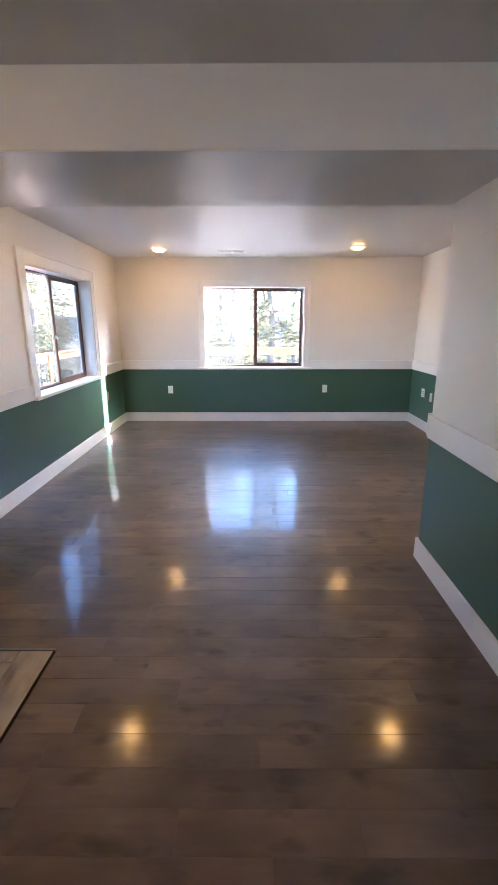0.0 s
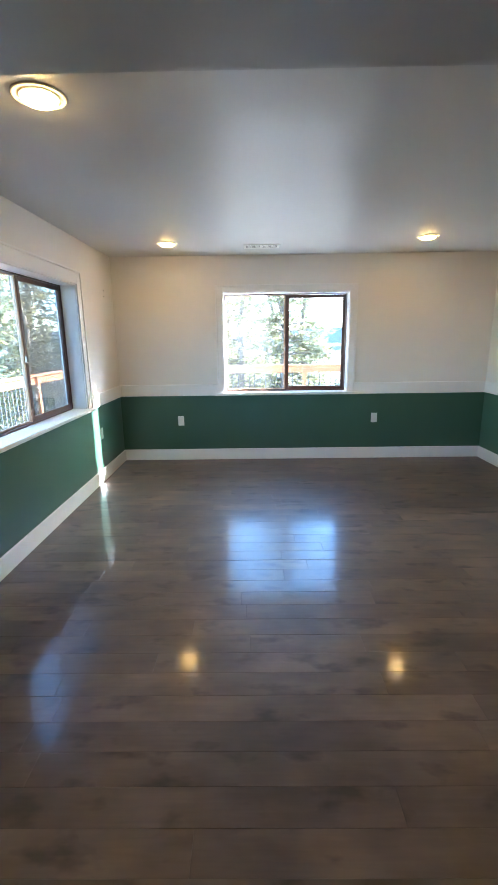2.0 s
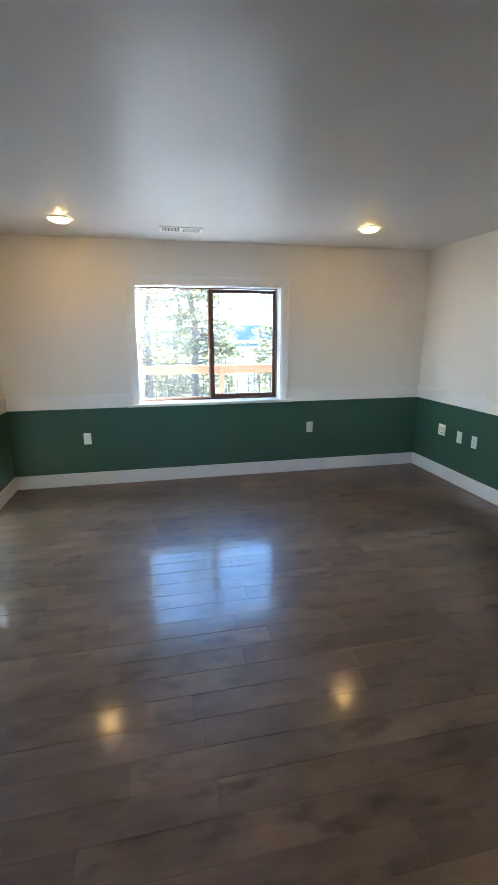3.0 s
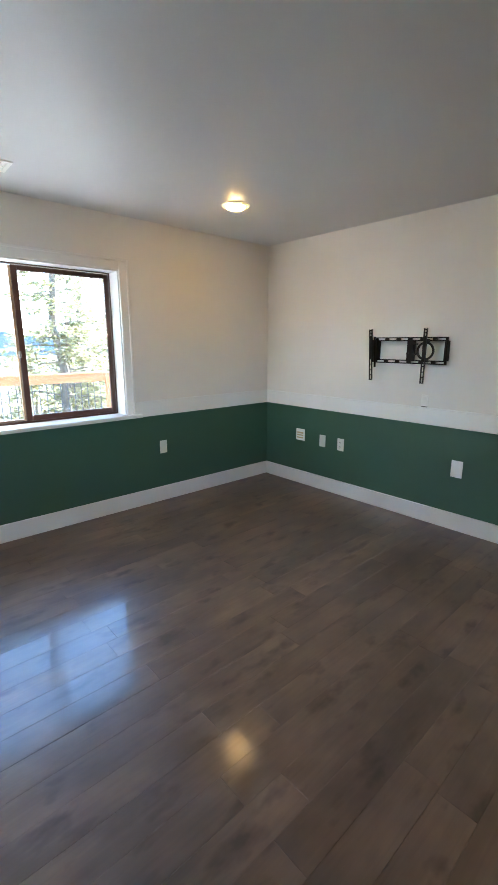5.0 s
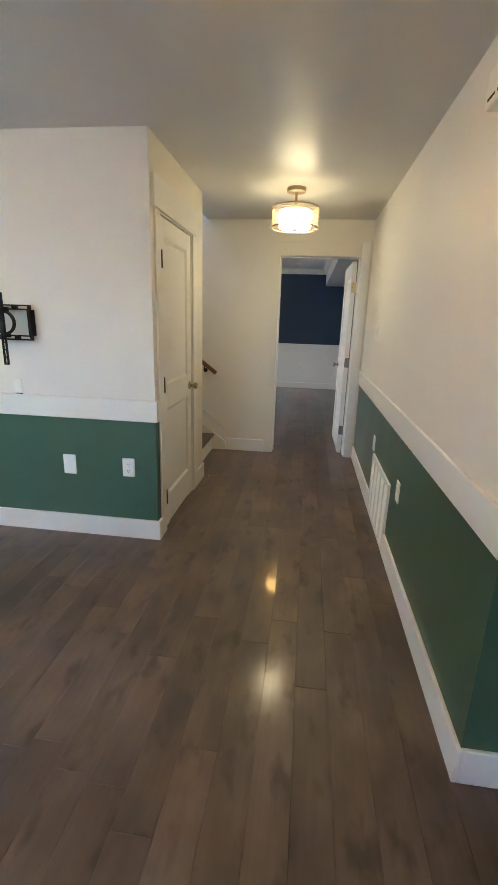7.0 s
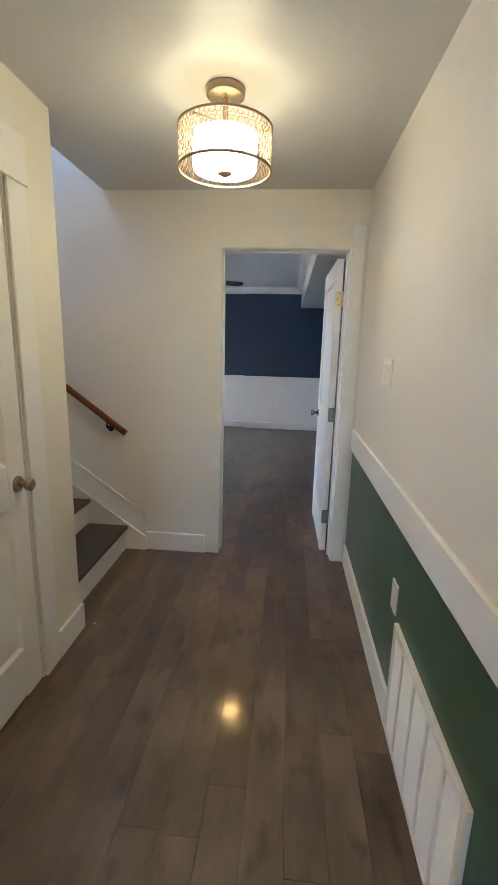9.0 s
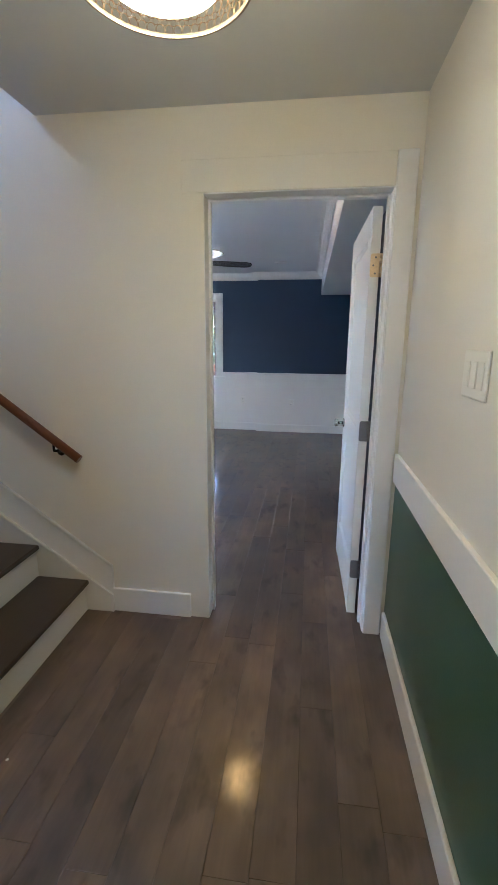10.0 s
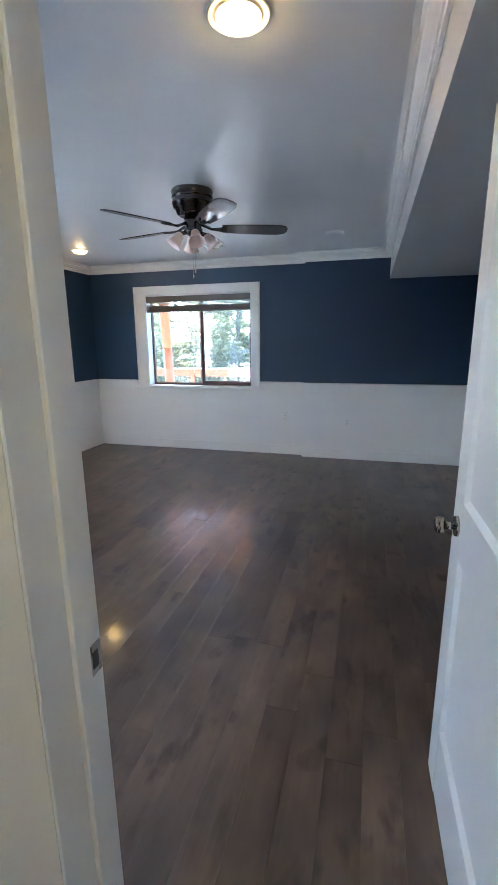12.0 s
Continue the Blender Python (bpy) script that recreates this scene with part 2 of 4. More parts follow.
def soften(bm, width, seg=1):
    bmesh.ops.bevel(bm, geom=list(bm.edges), offset=width, segments=seg, affect='EDGES', profile=0.5)


def finish(name, bm, mats, parent=None, m=None):
    bmesh.ops.recalc_face_normals(bm, faces=bm.faces)
    me = bpy.data.meshes.new(name)
    bm.to_mesh(me)
    bm.free()
    for mat in (mats if isinstance(mats, (list, tuple)) else [mats]):
        me.materials.append(mat)
    ob = new(name, me)
    if parent is not None:
        ob.parent = parent
    if m is not None:
        ob.matrix_basis = m
    return ob


def part(name, bm, mat, parent, label=""):
    ob = finish(name, bm, mat, parent)
    if label:
        ob["label"] = label
    return ob


def thing(name, m, label, category, group="", kind=""):
    ob = new(name)
    ob.empty_display_size = 0.05
    ob.matrix_basis = m
    return tagged(ob, label, category, group, kind)


def boxes(name, parts_, mats, parent=None, bevel=0.0):
    bm = bmesh.new()
    for b in parts_:
        add_box(bm, *b)
    if bevel:
        soften(bm, bevel)
    return finish(name, bm, mats, parent)


def one(parent, name, mat, *b, bevel=0.0, label=""):
    bm = bmesh.new()
    add_box(bm, *b)
    if bevel:
        soften(bm, bevel)
    return part(name, bm, mat, parent, label)


# ---- plan, metres ----
LW, BW, RW, SW, DW, CW = -1.777, 7.16, 2.582, 3.068, 4.727, 4.522   # faces of west, north, TV, hall, door and closet walls
EX, CE, SE = 1.228, 3.800, -1.6                                     # west end of hall wall, east end of closet, closing wall
CZ, BZ, TH = 2.358, 2.44, 0.2
SZ = 2.308                                                          # ceiling on the entry side of the beam
GZ0, GZ1 = 0.792, 0.925                                             # chair board
BE, BJ, BN, BS = 9.78, 9.70, 7.25, 2.35                              # bedroom walls: east, east jog, north, south
BWX, BWZ = (-0.52, 0.945), (0.822, 1.966)                           # openings
LWY, LWZ = (4.53, 6.095), (0.812, 1.95)
WWY, WWZ = (4.972, 6.44), (0.868, 2.055)
DY, DZ = (3.172, 3.952), 2.03
UP = 4.9
DT = 0.148                                                          # thickness of the bedroom door's wall


def struct(ob, label, category):
    return tagged(ob, label, category, kind="structure")


def two_tone(x0, y0, x1, y1, z0=0.0, z1=CZ):
    return [(x0, y0, z0, x1, y1, GZ0 + 0.01, 1), (x0, y0, GZ0 + 0.01, x1, y1, z1, 0)]


# west wall with its window
w = LW - TH
struct(boxes("wall_west", two_tone(w, SE, LW, LWY[0]) + two_tone(w, LWY[1], LW, BW + TH)
    + [(w, LWY[0], 0, LW, LWY[1], 0.79, 1), (w, LWY[0], 0.79, LW, LWY[1], LWZ[0], 0), (w, LWY[0], LWZ[1], LW, LWY[1], CZ, 0)], [WALL, GREEN]),
    "cream wall with a dark green lower band", "wall")
struct(boxes("wall_north", two_tone(LW, BW, BWX[0], BW + TH) + two_tone(BWX[1], BW, RW + 0.12, BW + TH)
    + [(BWX[0], BW, 0, BWX[1], BW + TH, 0.79, 1), (BWX[0], BW, 0.79, BWX[1], BW + TH, BWZ[0], 0), (BWX[0], BW, BWZ[1], BWX[1], BW + TH, CZ, 0)], [WALL, GREEN]),
    "cream wall with a dark green lower band", "wall")
struct(boxes("wall_east", two_tone(RW, CW, RW + 0.12, BW), [WALL, GREEN]), "cream wall with green lower band behind the screen bracket", "wall")
struct(boxes("wall_closet", [(RW + 0.12, CW, 0, 2.722, CW + 0.12, CZ, 0), (3.455, CW, 0, CE, CW + 0.12, CZ, 0), (2.722, CW, 1.995, 3.455, CW + 0.12, CZ, 0),
    (2.72, CW + 0.3, 0, 3.5, CW + 0.34, CZ, 0)], [HALL]), "cream hallway wall round a closet door", "wall")
struct(boxes("wall_hall", two_tone(EX, SW - 0.12, DW, SW), [WALL, GREEN]), "cream hallway wall with dark green lower band", "wall")
struct(boxes("wall_entry", two_tone(EX, SE, EX + 0.12, SW - 0.12), [WALL, GREEN]), "cream wall with dark green lower band", "wall")
# opening is unseen, added to bring daylight into the entry end
struct(boxes("wall_south", two_tone(LW, SE - 0.2, -0.9, SE) + two_tone(0.3, SE - 0.2, EX + 0.12, SE) + [(-0.9, SE - 0.2, 0, 0.3, SE, 0.79, 1), (-0.9, SE - 0.2, 0.79, 0.3, SE, 0.85, 0), (-0.9, SE - 0.2, 1.95, 0.3, SE, CZ, 0)], [WALL, GREEN]), "cream wall with an opening added for light", "wall")
# wall between hallway and bedroom: cream towards the hall, navy and white towards the bedroom
mx = DW + 0.08


def door_wall(xa, xb, za, zb, mi):
    out = []
    for ya, yb in ((SW - 0.12, DY[0] - 0.02), (DY[1] + 0.02, 8.5)):
        out.append((xa, ya, za, xb, yb, zb, mi))
    return out


struct(boxes("wall_door", door_wall(DW, mx, 0, UP, 0) + [(DW, DY[0] - 0.02, DZ + 0.02, mx, DY[1] + 0.02, UP, 0)]
    + door_wall(mx, DW + DT, 0, 0.93, 2) + door_wall(mx, DW + DT, 0.93, UP, 1)
    + [(mx, DY[0] - 0.02, DZ + 0.02, DW + DT, DY[1] + 0.02, UP, 1)], [HALL, NAVY, TRIM]), "cream hallway wall around the bedroom doorway", "wall")
# stairwell
struct(boxes("wall_stair", [(CE - 0.12, CW + 0.12, 0, CE, 8.5, 3.4, 0), (CE - 0.12, CW + 0.12, 3.4, CE, 5.3, UP, 0), (CE - 0.12, 6.9, 3.4, CE, 8.5, UP, 0), (CE - 0.12, 5.3, 4.5, CE, 6.9, UP, 0), (CE - 0.12, 4.57, 2.61, DW, 4.69, UP, 0)], [HALL]), "cream stairwell wall", "wall")
struct(boxes("wall_stair_end", [(CE - 0.12, 8.5, 0, DW + DT, 8.62, 3.2, 0), (CE - 0.12, 8.5, 4.5, DW + DT, 8.62, UP, 0),
    (CE - 0.12, 8.5, 3.2, 3.93, 8.62, 4.5, 0), (4.63, 8.5, 3.2, DW + DT, 8.62, 4.5, 0)], [HALL]), "cream stairwell end wall", "wall")
# block out of view, added to cut the sun down to a strip
struct(boxes("wall_wing", [(CE - 0.12, 8.62, -0.3, DW + DT, 9.61, UP, 0)], [SUNBLOCK]), "unseen brown block added to narrow the sun strip", "house wall")
struct(boxes("porch_roof", [(BE + TH, 1.5, 2.45, 13.5, 9.6, 2.55, 0)], [CEDAR]), "cedar porch roof over the bedroom deck", "roof")
struct(boxes("ceiling_stair", [(CE - 0.12, 4.5, UP, DW + DT, 8.62, UP + 0.1, 0)], [CEIL]), "white stairwell ceiling", "ceiling")
# bedroom
def wains(x0, y0, x1, y1):
    return [(x0, y0, 0, x1, y1, 0.93, 1), (x0, y0, 0.93, x1, y1, BZ, 0)]
struct(boxes("wall_bedroom_east", wains(BE, WWY[1], BE + TH, BN) + wains(BE, 4.297, BE + TH, WWY[0]) + wains(BJ, BS, BE + TH, 4.297)
    + [(BE, WWY[0], 0, BE + TH, WWY[1], WWZ[0], 1), (BE, WWY[0], WWZ[1], BE + TH, WWY[1], BZ, 0)], [NAVY, TRIM]), "navy wall above white wainscot", "wall")
struct(boxes("wall_bedroom_north", wains(DW + DT, BN, 5.4, BN + TH) + wains(6.6, BN, BE + TH, BN + TH) + [(5.4, BN, 0, 6.6, BN + TH, 0.87, 1), (5.4, BN, 2.055, 6.6, BN + TH, BZ, 0)], [NAVY, TRIM]), "navy wall above white wainscot", "wall")
# added wall, keeps light out of the gap beside the open door
struct(boxes("wall_bedroom_return", [(DW + DT, BS, 0, 5.95, 3.105, 2.118, 0)], [NAVY]), "navy block added to darken the gap behind the door", "wall")
struct(boxes("wall_bedroom_south", wains(DW + DT, BS - 0.12, BE + TH, BS), [NAVY, TRIM]), "navy wall above white wainscot", "wall")
struct(boxes("ceiling_bedroom", [(DW + DT, BS - 0.12, BZ, BE + TH, BN + TH, BZ + 0.2, 0)], [BEDCEIL]), "white satin bedroom ceiling", "ceiling")
# soffit stays on the darker CEIL, which holds its shade
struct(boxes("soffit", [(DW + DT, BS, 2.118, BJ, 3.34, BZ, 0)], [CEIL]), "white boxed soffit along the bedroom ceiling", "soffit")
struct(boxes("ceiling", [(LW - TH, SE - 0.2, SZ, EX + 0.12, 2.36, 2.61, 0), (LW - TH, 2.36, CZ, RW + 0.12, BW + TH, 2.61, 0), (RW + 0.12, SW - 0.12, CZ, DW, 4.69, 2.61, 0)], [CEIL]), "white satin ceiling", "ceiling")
beam = boxes("beam", [(LW, 2.35, 2.045, EX, 3.115, CZ + 0.004, 0)], [WALL, UNDERSHADE], bevel=0.004)
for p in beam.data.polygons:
    if p.normal.z < -0.9:                                               # satin underside, shade put in as a darker colour
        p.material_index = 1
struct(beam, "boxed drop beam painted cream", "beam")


# ---- trim ----
def run_trim(name, label, segs, z0, z1, depth, mat, lip=0.0):
    """Boards along walls: (x0, y0, x1, y1) of the wall's face and its outward normal."""
    for x0, y0, x1, y1, nx, ny in segs:
        bm = bmesh.new()
        xa, xb = sorted((x0, x1)) if ny else sorted((x0, x0 + nx * depth))
        ya, yb = sorted((y0, y1)) if nx else sorted((y0, y0 + ny * depth))
        add_box(bm, xa, ya, z0, xb, yb, z1)
        soften(bm, 0.003)
        struct(finish(name, bm, mat), label, name)


BBL = [(LW, SE, LW, BW, 1, 0), (LW + 0.016, BW, RW - 0.016, BW, 0, -1), (RW, CW - 0.016, RW, BW, -1, 0), (RW, CW, 2.63, CW, 0, -1),
       (EX - 0.016, SW, 2.679, SW, 0, 1), (3.356, SW, DW - 0.02, SW, 0, 1), (EX, SE, EX, SW, -1, 0), (3.575, CW, CE + 0.016, CW, 0, -1), (CE, CW, CE, 4.618, 1, 0), (DW, 4.05, DW, 4.472, -1, 0)]
run_trim("baseboard", "white painted baseboard", BBL, 0.0, 0.134, 0.016, TRIM)
CRL = [(LW, SE, LW, 4.44, 1, 0), (LW, 6.185, LW, BW, 1, 0), (LW + 0.018, BW, -0.60, BW, 0, -1), (1.02, BW, RW - 0.018, BW, 0, -1),
       (RW, CW - 0.018, RW, BW, -1, 0), (EX, SE, EX, SW, -1, 0), (RW, CW, 2.63, CW, 0, -1)]
run_trim("trim", "white flat chair board", CRL, GZ0, GZ1, 0.018, TRIM)
run_trim("trim", "white flat chair board in the hallway", [(EX - 0.018, SW, DW - 0.02, SW, 0, 1)], 0.806, 0.937, 0.018, TRIM)
BBB = [(BE, 4.297, BE, BN, -1, 0), (BJ, BS, BJ, 4.297, -1, 0), (DW + DT, BN, BE - 0.016, BN, 0, -1)]
run_trim("baseboard", "white bedroom baseboard", BBB, 0.0, 0.12, 0.016, TRIM)
CRB = [(BE, WWY[1] + 0.165, BE, BN, -1, 0), (BE, 4.297, BE, WWY[0] - 0.115, -1, 0), (BJ, BS, BJ, 4.297, -1, 0), (DW + DT, BN, 5.25, BN, 0, -1), (6.75, BN, BE - 0.02, BN, 0, -1)]
run_trim("trim", "white wainscot cap board", CRB, 0.838, 0.936, 0.02, TRIM)
run_trim("trim", "white wainscot bead", CRB, 0.920, 0.942, 0.042, TRIM)


def crown(pts_in, label):
    """Crown moulding swept along a run of wall corners (inner side towards the room)."""
    for a, b, n in pts_in:
        a, b, n = Vector((*a, 0)), Vector((*b, 0)), Vector((*n, 0))
        prof = ((0.002, 2.340), (0.016, 2.340), (0.018, 2.358), (0.026, 2.360), (0.028, 2.372), (0.040, 2.380), (0.056, 2.400), (0.060, 2.414), (0.070, 2.416), (0.072, 2.426), (0.092, 2.428), (0.092, 2.438), (0.002, 2.438))
        bm = bmesh.new()
        ra = [bm.verts.new(a + n * d + Vector((0, 0, z))) for d, z in prof]
        rb = [bm.verts.new(b + n * d + Vector((0, 0, z))) for d, z in prof]
        for i in range(len(prof)):
            j = (i + 1) % len(prof)
            bm.faces.new((ra[i], ra[j], rb[j], rb[i]))
        bm.faces.new(ra), bm.faces.new(rb[::-1])
        struct(finish("trim", bm, TRIM), label, "moulding")


crown([((BE, 4.297), (BE, BN), (-1, 0)), ((BJ, 3.34), (BJ, 4.297 + 0.088), (-1, 0)), ((DW + DT, BN), (BE, BN), (0, -1)), ((DW + DT, 3.34), (BJ, 3.34), (0, 1))],
      "white crown moulding")


# ---- windows ----
def window(name, m, wide, high, label, cas_l=0.085, cas_r=0.075, cas_t=0.085, ear=0.10, blind=False, slim=True):
    """Sliding window in local axes: x along the wall, y outwards, z up from the opening's lower left corner."""
    win = thing(name, m, label, "window", kind="structure")
    bm = bmesh.new()                                   # painted reveal
    add_box(bm, -0.001, 0.0, -0.001, 0.012, 0.2, high), add_box(bm, wide - 0.012, 0.0, 0, wide + 0.001, 0.2, high)
    add_box(bm, 0.012, 0.0, high - 0.012, wide - 0.012, 0.2, high + 0.001)
    part("window_frame", bm, TRIM, win)
    bm = bmesh.new()                                   # flat casing with a raised outer bead
    for b in ((-cas_l, -0.014, -0.002, 0.002, 0.0, high + cas_t), (wide - 0.002, -0.014, -0.002, wide + cas_r, 0.0, high + cas_t), (0.002, -0.014, high - 0.002, wide - 0.002, 0.0, high + cas_t)):
        add_box(bm, *b)
    for b in ((-cas_l - 0.012, -0.024, 0, -cas_l + 0.006, 0.0, high + cas_t + 0.012), (wide + cas_r - 0.006, -0.024, 0, wide + cas_r + 0.012, 0.0, high + cas_t + 0.012),
              (-cas_l + 0.006, -0.024, high + cas_t - 0.006, wide + cas_r - 0.006, 0.0, high + cas_t + 0.012)):
        add_box(bm, *b)
    soften(bm, 0.003)
    part("casing", bm, TRIM, win)
    one(win, "window_sill", TRIM, -ear, -0.045, -0.030, wide + ear, 0.17, 0.001, bevel=0.005)
    f = 0.009                                          # outer metal frame
    bm = bmesh.new()
    y0, y1 = 0.135, 0.185
    add_box(bm, 0.012, y0, 0, 0.012 + f, y1, high - 0.012), add_box(bm, wide - 0.012 - f, y0, 0, wide - 0.012, y1, high - 0.012)
    add_box(bm, 0.012 + f, y0, 0.001, wide - 0.012 - f, y1, f + 0.006), add_box(bm, 0.012 + f, y0, high - 0.012 - f, wide - 0.012 - f, y1, high - 0.012)
    soften(bm, 0.002)
    part("frame", bm, BRONZE, win, "dark brown metal outer frame")
    mid = wide * 0.512
    for k, (xa, xb, ya, t) in enumerate(((0.026, mid, 0.163, 0.007), (mid - 0.02, wide - 0.026, 0.138, 0.034))):
        sash = one(win, "sash", TANWOOD if k == 0 else BRONZE, xa, ya, 0.016, xa + (t if k == 0 else 0.042), ya + 0.022, high - 0.026, bevel=0.003,
                   label="fixed sash" if k == 0 else "dark brown sliding sash")
        bm = bmesh.new()
        add_box(bm, xb - t, ya, 0.016, xb, ya + 0.022, high - 0.026)
        a = xa + (t if k == 0 else 0.042)
        add_box(bm, a, ya, 0.016, xb - t, ya + 0.022, 0.016 + t + 0.006)
        add_box(bm, a, ya, high - 0.026 - t, xb - t, ya + 0.022, high - 0.026)
        soften(bm, 0.002)
        part("sash_rail", bm, TANWOOD if k == 0 else BRONZE, sash)
        g = one(sash, "pane", GLASS, a - 0.002, ya + 0.009, 0.02, xb - t + 0.002, ya + 0.013, high - 0.03)
        g.visible_shadow = False
    one(win, "mullion_edge", TANWOOD, mid - 0.036, 0.140, 0.02, mid - 0.021, 0.158, high - 0.03, bevel=0.002, label="tan edge of the meeting stile")
    bm = bmesh.new()
    add_box(bm, mid - 0.03, 0.118, high * 0.42, mid - 0.012, 0.140, high * 0.42 + 0.05)
    soften(bm, 0.004)
    part("latch", bm, HINGEDARK, win)
    return win


window("window_1", pose(BWX[0], BW, BWZ[0]), BWX[1] - BWX[0], BWZ[1] - BWZ[0], "brown sliding window with white casing and sill", cas_l=0.07, cas_r=0.065, cas_t=0.065, ear=0.125)
west_window = window("window_2", pose(LW, LWY[0], LWZ[0], 0, 0, 90), LWY[1] - LWY[0], LWZ[1] - LWZ[0], "brown sliding window with deep white reveal", cas_l=0.12, cas_r=0.08, cas_t=0.105, ear=0.12)
window("window_3", pose(BE, WWY[1], WWZ[0], 0, 0, -90), WWY[1] - WWY[0], WWZ[1] - WWZ[0], "brown sliding bedroom window with white casing", cas_l=0.14, cas_r=0.10, cas_t=0.09, ear=0.16)
window("window_4", pose(5.4, BN, 0.87), 1.2, 1.185, "brown sliding bedroom side window with white casing", cas_l=0.1, cas_r=0.1, ear=0.14)
# unseen window, added to light the entry end
window("window_5_fill", pose(0.3, SE, 0.85, 0, 0, 180), 1.2, 1.1, "unseen brown sliding window added to light the entry")


SCREEN = bpy.data.materials.new("insect_screen_mesh")
SCREEN.use_nodes = True
sn_ = SCREEN.node_tree
st_, sx_ = sn_.nodes.new("ShaderNodeBsdfTransparent"), sn_.nodes.new("ShaderNodeMixShader")
sn_.nodes["Principled BSDF"].inputs["Base Color"].default_value = (0.16, 0.18, 0.22, 1)
sx_.inputs[0].default_value = 0.5
sn_.links.new(st_.outputs[0], sx_.inputs[1]), sn_.links.new(sn_.nodes["Principled BSDF"].outputs[0], sx_.inputs[2])
sn_.links.new(sx_.outputs[0], sn_.nodes["Material Output"].inputs[0])
one(west_window, "insect_screen", SCREEN, 0.80, 0.188, 0.015, 1.545, 0.1895, 1.115, label="grey insect screen")


# ---- doors ----
def panel_door(parent, wide, high, thick, mat, rails):
    """Two-panel leaf from x = 0 to wide, y = 0 to thick: stiles and rails round recessed panels."""
    st = 0.105
    bm = bmesh.new()
    add_box(bm, 0, 0, 0, st, thick, high), add_box(bm, wide - st, 0, 0, wide, thick, high)
    for za, zb in rails:
        add_box(bm, st, 0, za, wide - st, thick, zb)
    soften(bm, 0.002)
    part("door_leaf", bm, mat, parent)
    for (_, za), (zb, _) in zip(rails, rails[1:]):
        bm = bmesh.new()
        add_box(bm, st - 0.004, 0.012, za - 0.004, wide - st + 0.004, thick - 0.012, zb + 0.004)
        for y0, y1, s in ((0.012, 0.001, 1), (thick - 0.012, thick - 0.001, 1)):   # sloping panel mould
            o = [(st, y1, za), (wide - st, y1, za), (wide - st, y1, zb), (st, y1, zb)]
            i = [(st + 0.014, y0, za + 0.014), (wide - st - 0.014, y0, za + 0.014), (wide - st - 0.014, y0, zb - 0.014), (st + 0.014, y0, zb - 0.014)]
            ov, iv = [bm.verts.new(p) for p in o], [bm.verts.new(p) for p in i]
            for k in range(4):
                bm.faces.new((ov[k], ov[(k + 1) % 4], iv[(k + 1) % 4], iv[k]))
        part("panel", bm, mat, parent)


def knob(parent, x, z, y0, sign, mat):
    """Lever knob: rose, neck and short lever, on the face at y0, pointing along sign."""
    bm = bmesh.new()
    add_tube(bm, (x, y0, z), (x, y0 + sign * 0.008, z), 0.031, 0.029, 24)
    add_tube(bm, (x, y0 + sign * 0.008, z), (x, y0 + sign * 0.038, z), 0.011, 0.011, 16)
    add_tube(bm, (x, y0 + sign * 0.038, z), (x, y0 + sign * 0.055, z), 0.022, 0.026, 20)
    add_tube(bm, (x, y0 + sign * 0.055, z), (x, y0 + sign * 0.062, z), 0.026, 0.018, 20)
    part("door_handle", bm, mat, parent, "brushed nickel door knob")


def hinge(parent, x, y, z, mat, label, wide=0.034):
    bm = bmesh.new()
    add_box(bm, x, y - 0.002, z - 0.048, x + wide, y + 0.0015, z + 0.048)
    soften(bm, 0.001)
    add_tube(bm, (x - 0.004, y - 0.004, z - 0.05), (x - 0.004, y - 0.004, z + 0.05), 0.0065, seg=10)
    for dz in (-0.03, 0.0, 0.03):
        add_tube(bm, (x + wide * 0.6, y - 0.002, z + dz), (x + wide * 0.6, y - 0.0032, z + dz), 0.004, seg=8)
    part("hinge", bm, mat, parent, label)


# bedroom doorway: jamb lining, stops, casing on the hall side
jam = thing("door_1", pose(0, 0, 0), "white doorway casing and jamb to the bedroom", "door frame", kind="structure")
one(jam, "jamb", TRIM, DW - 0.001, DY[0] - 0.02, 0, DW + DT + 0.001, DY[0], DZ, bevel=0.002)
one(jam, "jamb", TRIM, DW - 0.001, DY[1], 0, DW + DT + 0.001, DY[1] + 0.02, DZ, bevel=0.002)
one(jam, "jamb", TRIM, DW - 0.001, DY[0] - 0.02, DZ, DW + DT + 0.001, DY[1] + 0.02, DZ + 0.02, bevel=0.002)
one(jam, "door_stop", TRIM, DW + 0.070, DY[0], 0, DW + 0.106, DY[0] + 0.011, DZ, bevel=0.002)
one(jam, "door_stop", TRIM, DW + 0.070, DY[1] - 0.011, 0, DW + 0.106, DY[1], DZ, bevel=0.002)
one(jam, "door_stop", TRIM, DW + 0.070, DY[0] + 0.011, DZ - 0.011, DW + 0.106, DY[1] - 0.011, DZ, bevel=0.002)
one(jam, "casing", HALL, DW - 0.003, DY[1] + 0.004, 0, DW, DY[1] + 0.097, DZ + 0.004)
one(jam, "casing", TRIM, DW - 0.017, SW + 0.019, 0, DW, DY[0] - 0.004, 2.16, bevel=0.003)
one(jam, "casing", HALL, DW - 0.006, DY[0] - 0.004, DZ + 0.004, DW, DY[1] + 0.097, 2.16, bevel=0.002)
bm = bmesh.new()
add_box(bm, DW + DT - 0.038, DY[1] - 0.002, 0.870, DW + DT - 0.003, DY[1] + 0.0005, 0.930)
soften(bm, 0.0008)
add_box(bm, DW + DT - 0.029, DY[1] - 0.0032, 0.884, DW + DT - 0.013, DY[1] - 0.0015, 0.916, 1)
part("strike_plate", bm, [NICKEL, SLOT], jam, "nickel strike plate with dark hole")

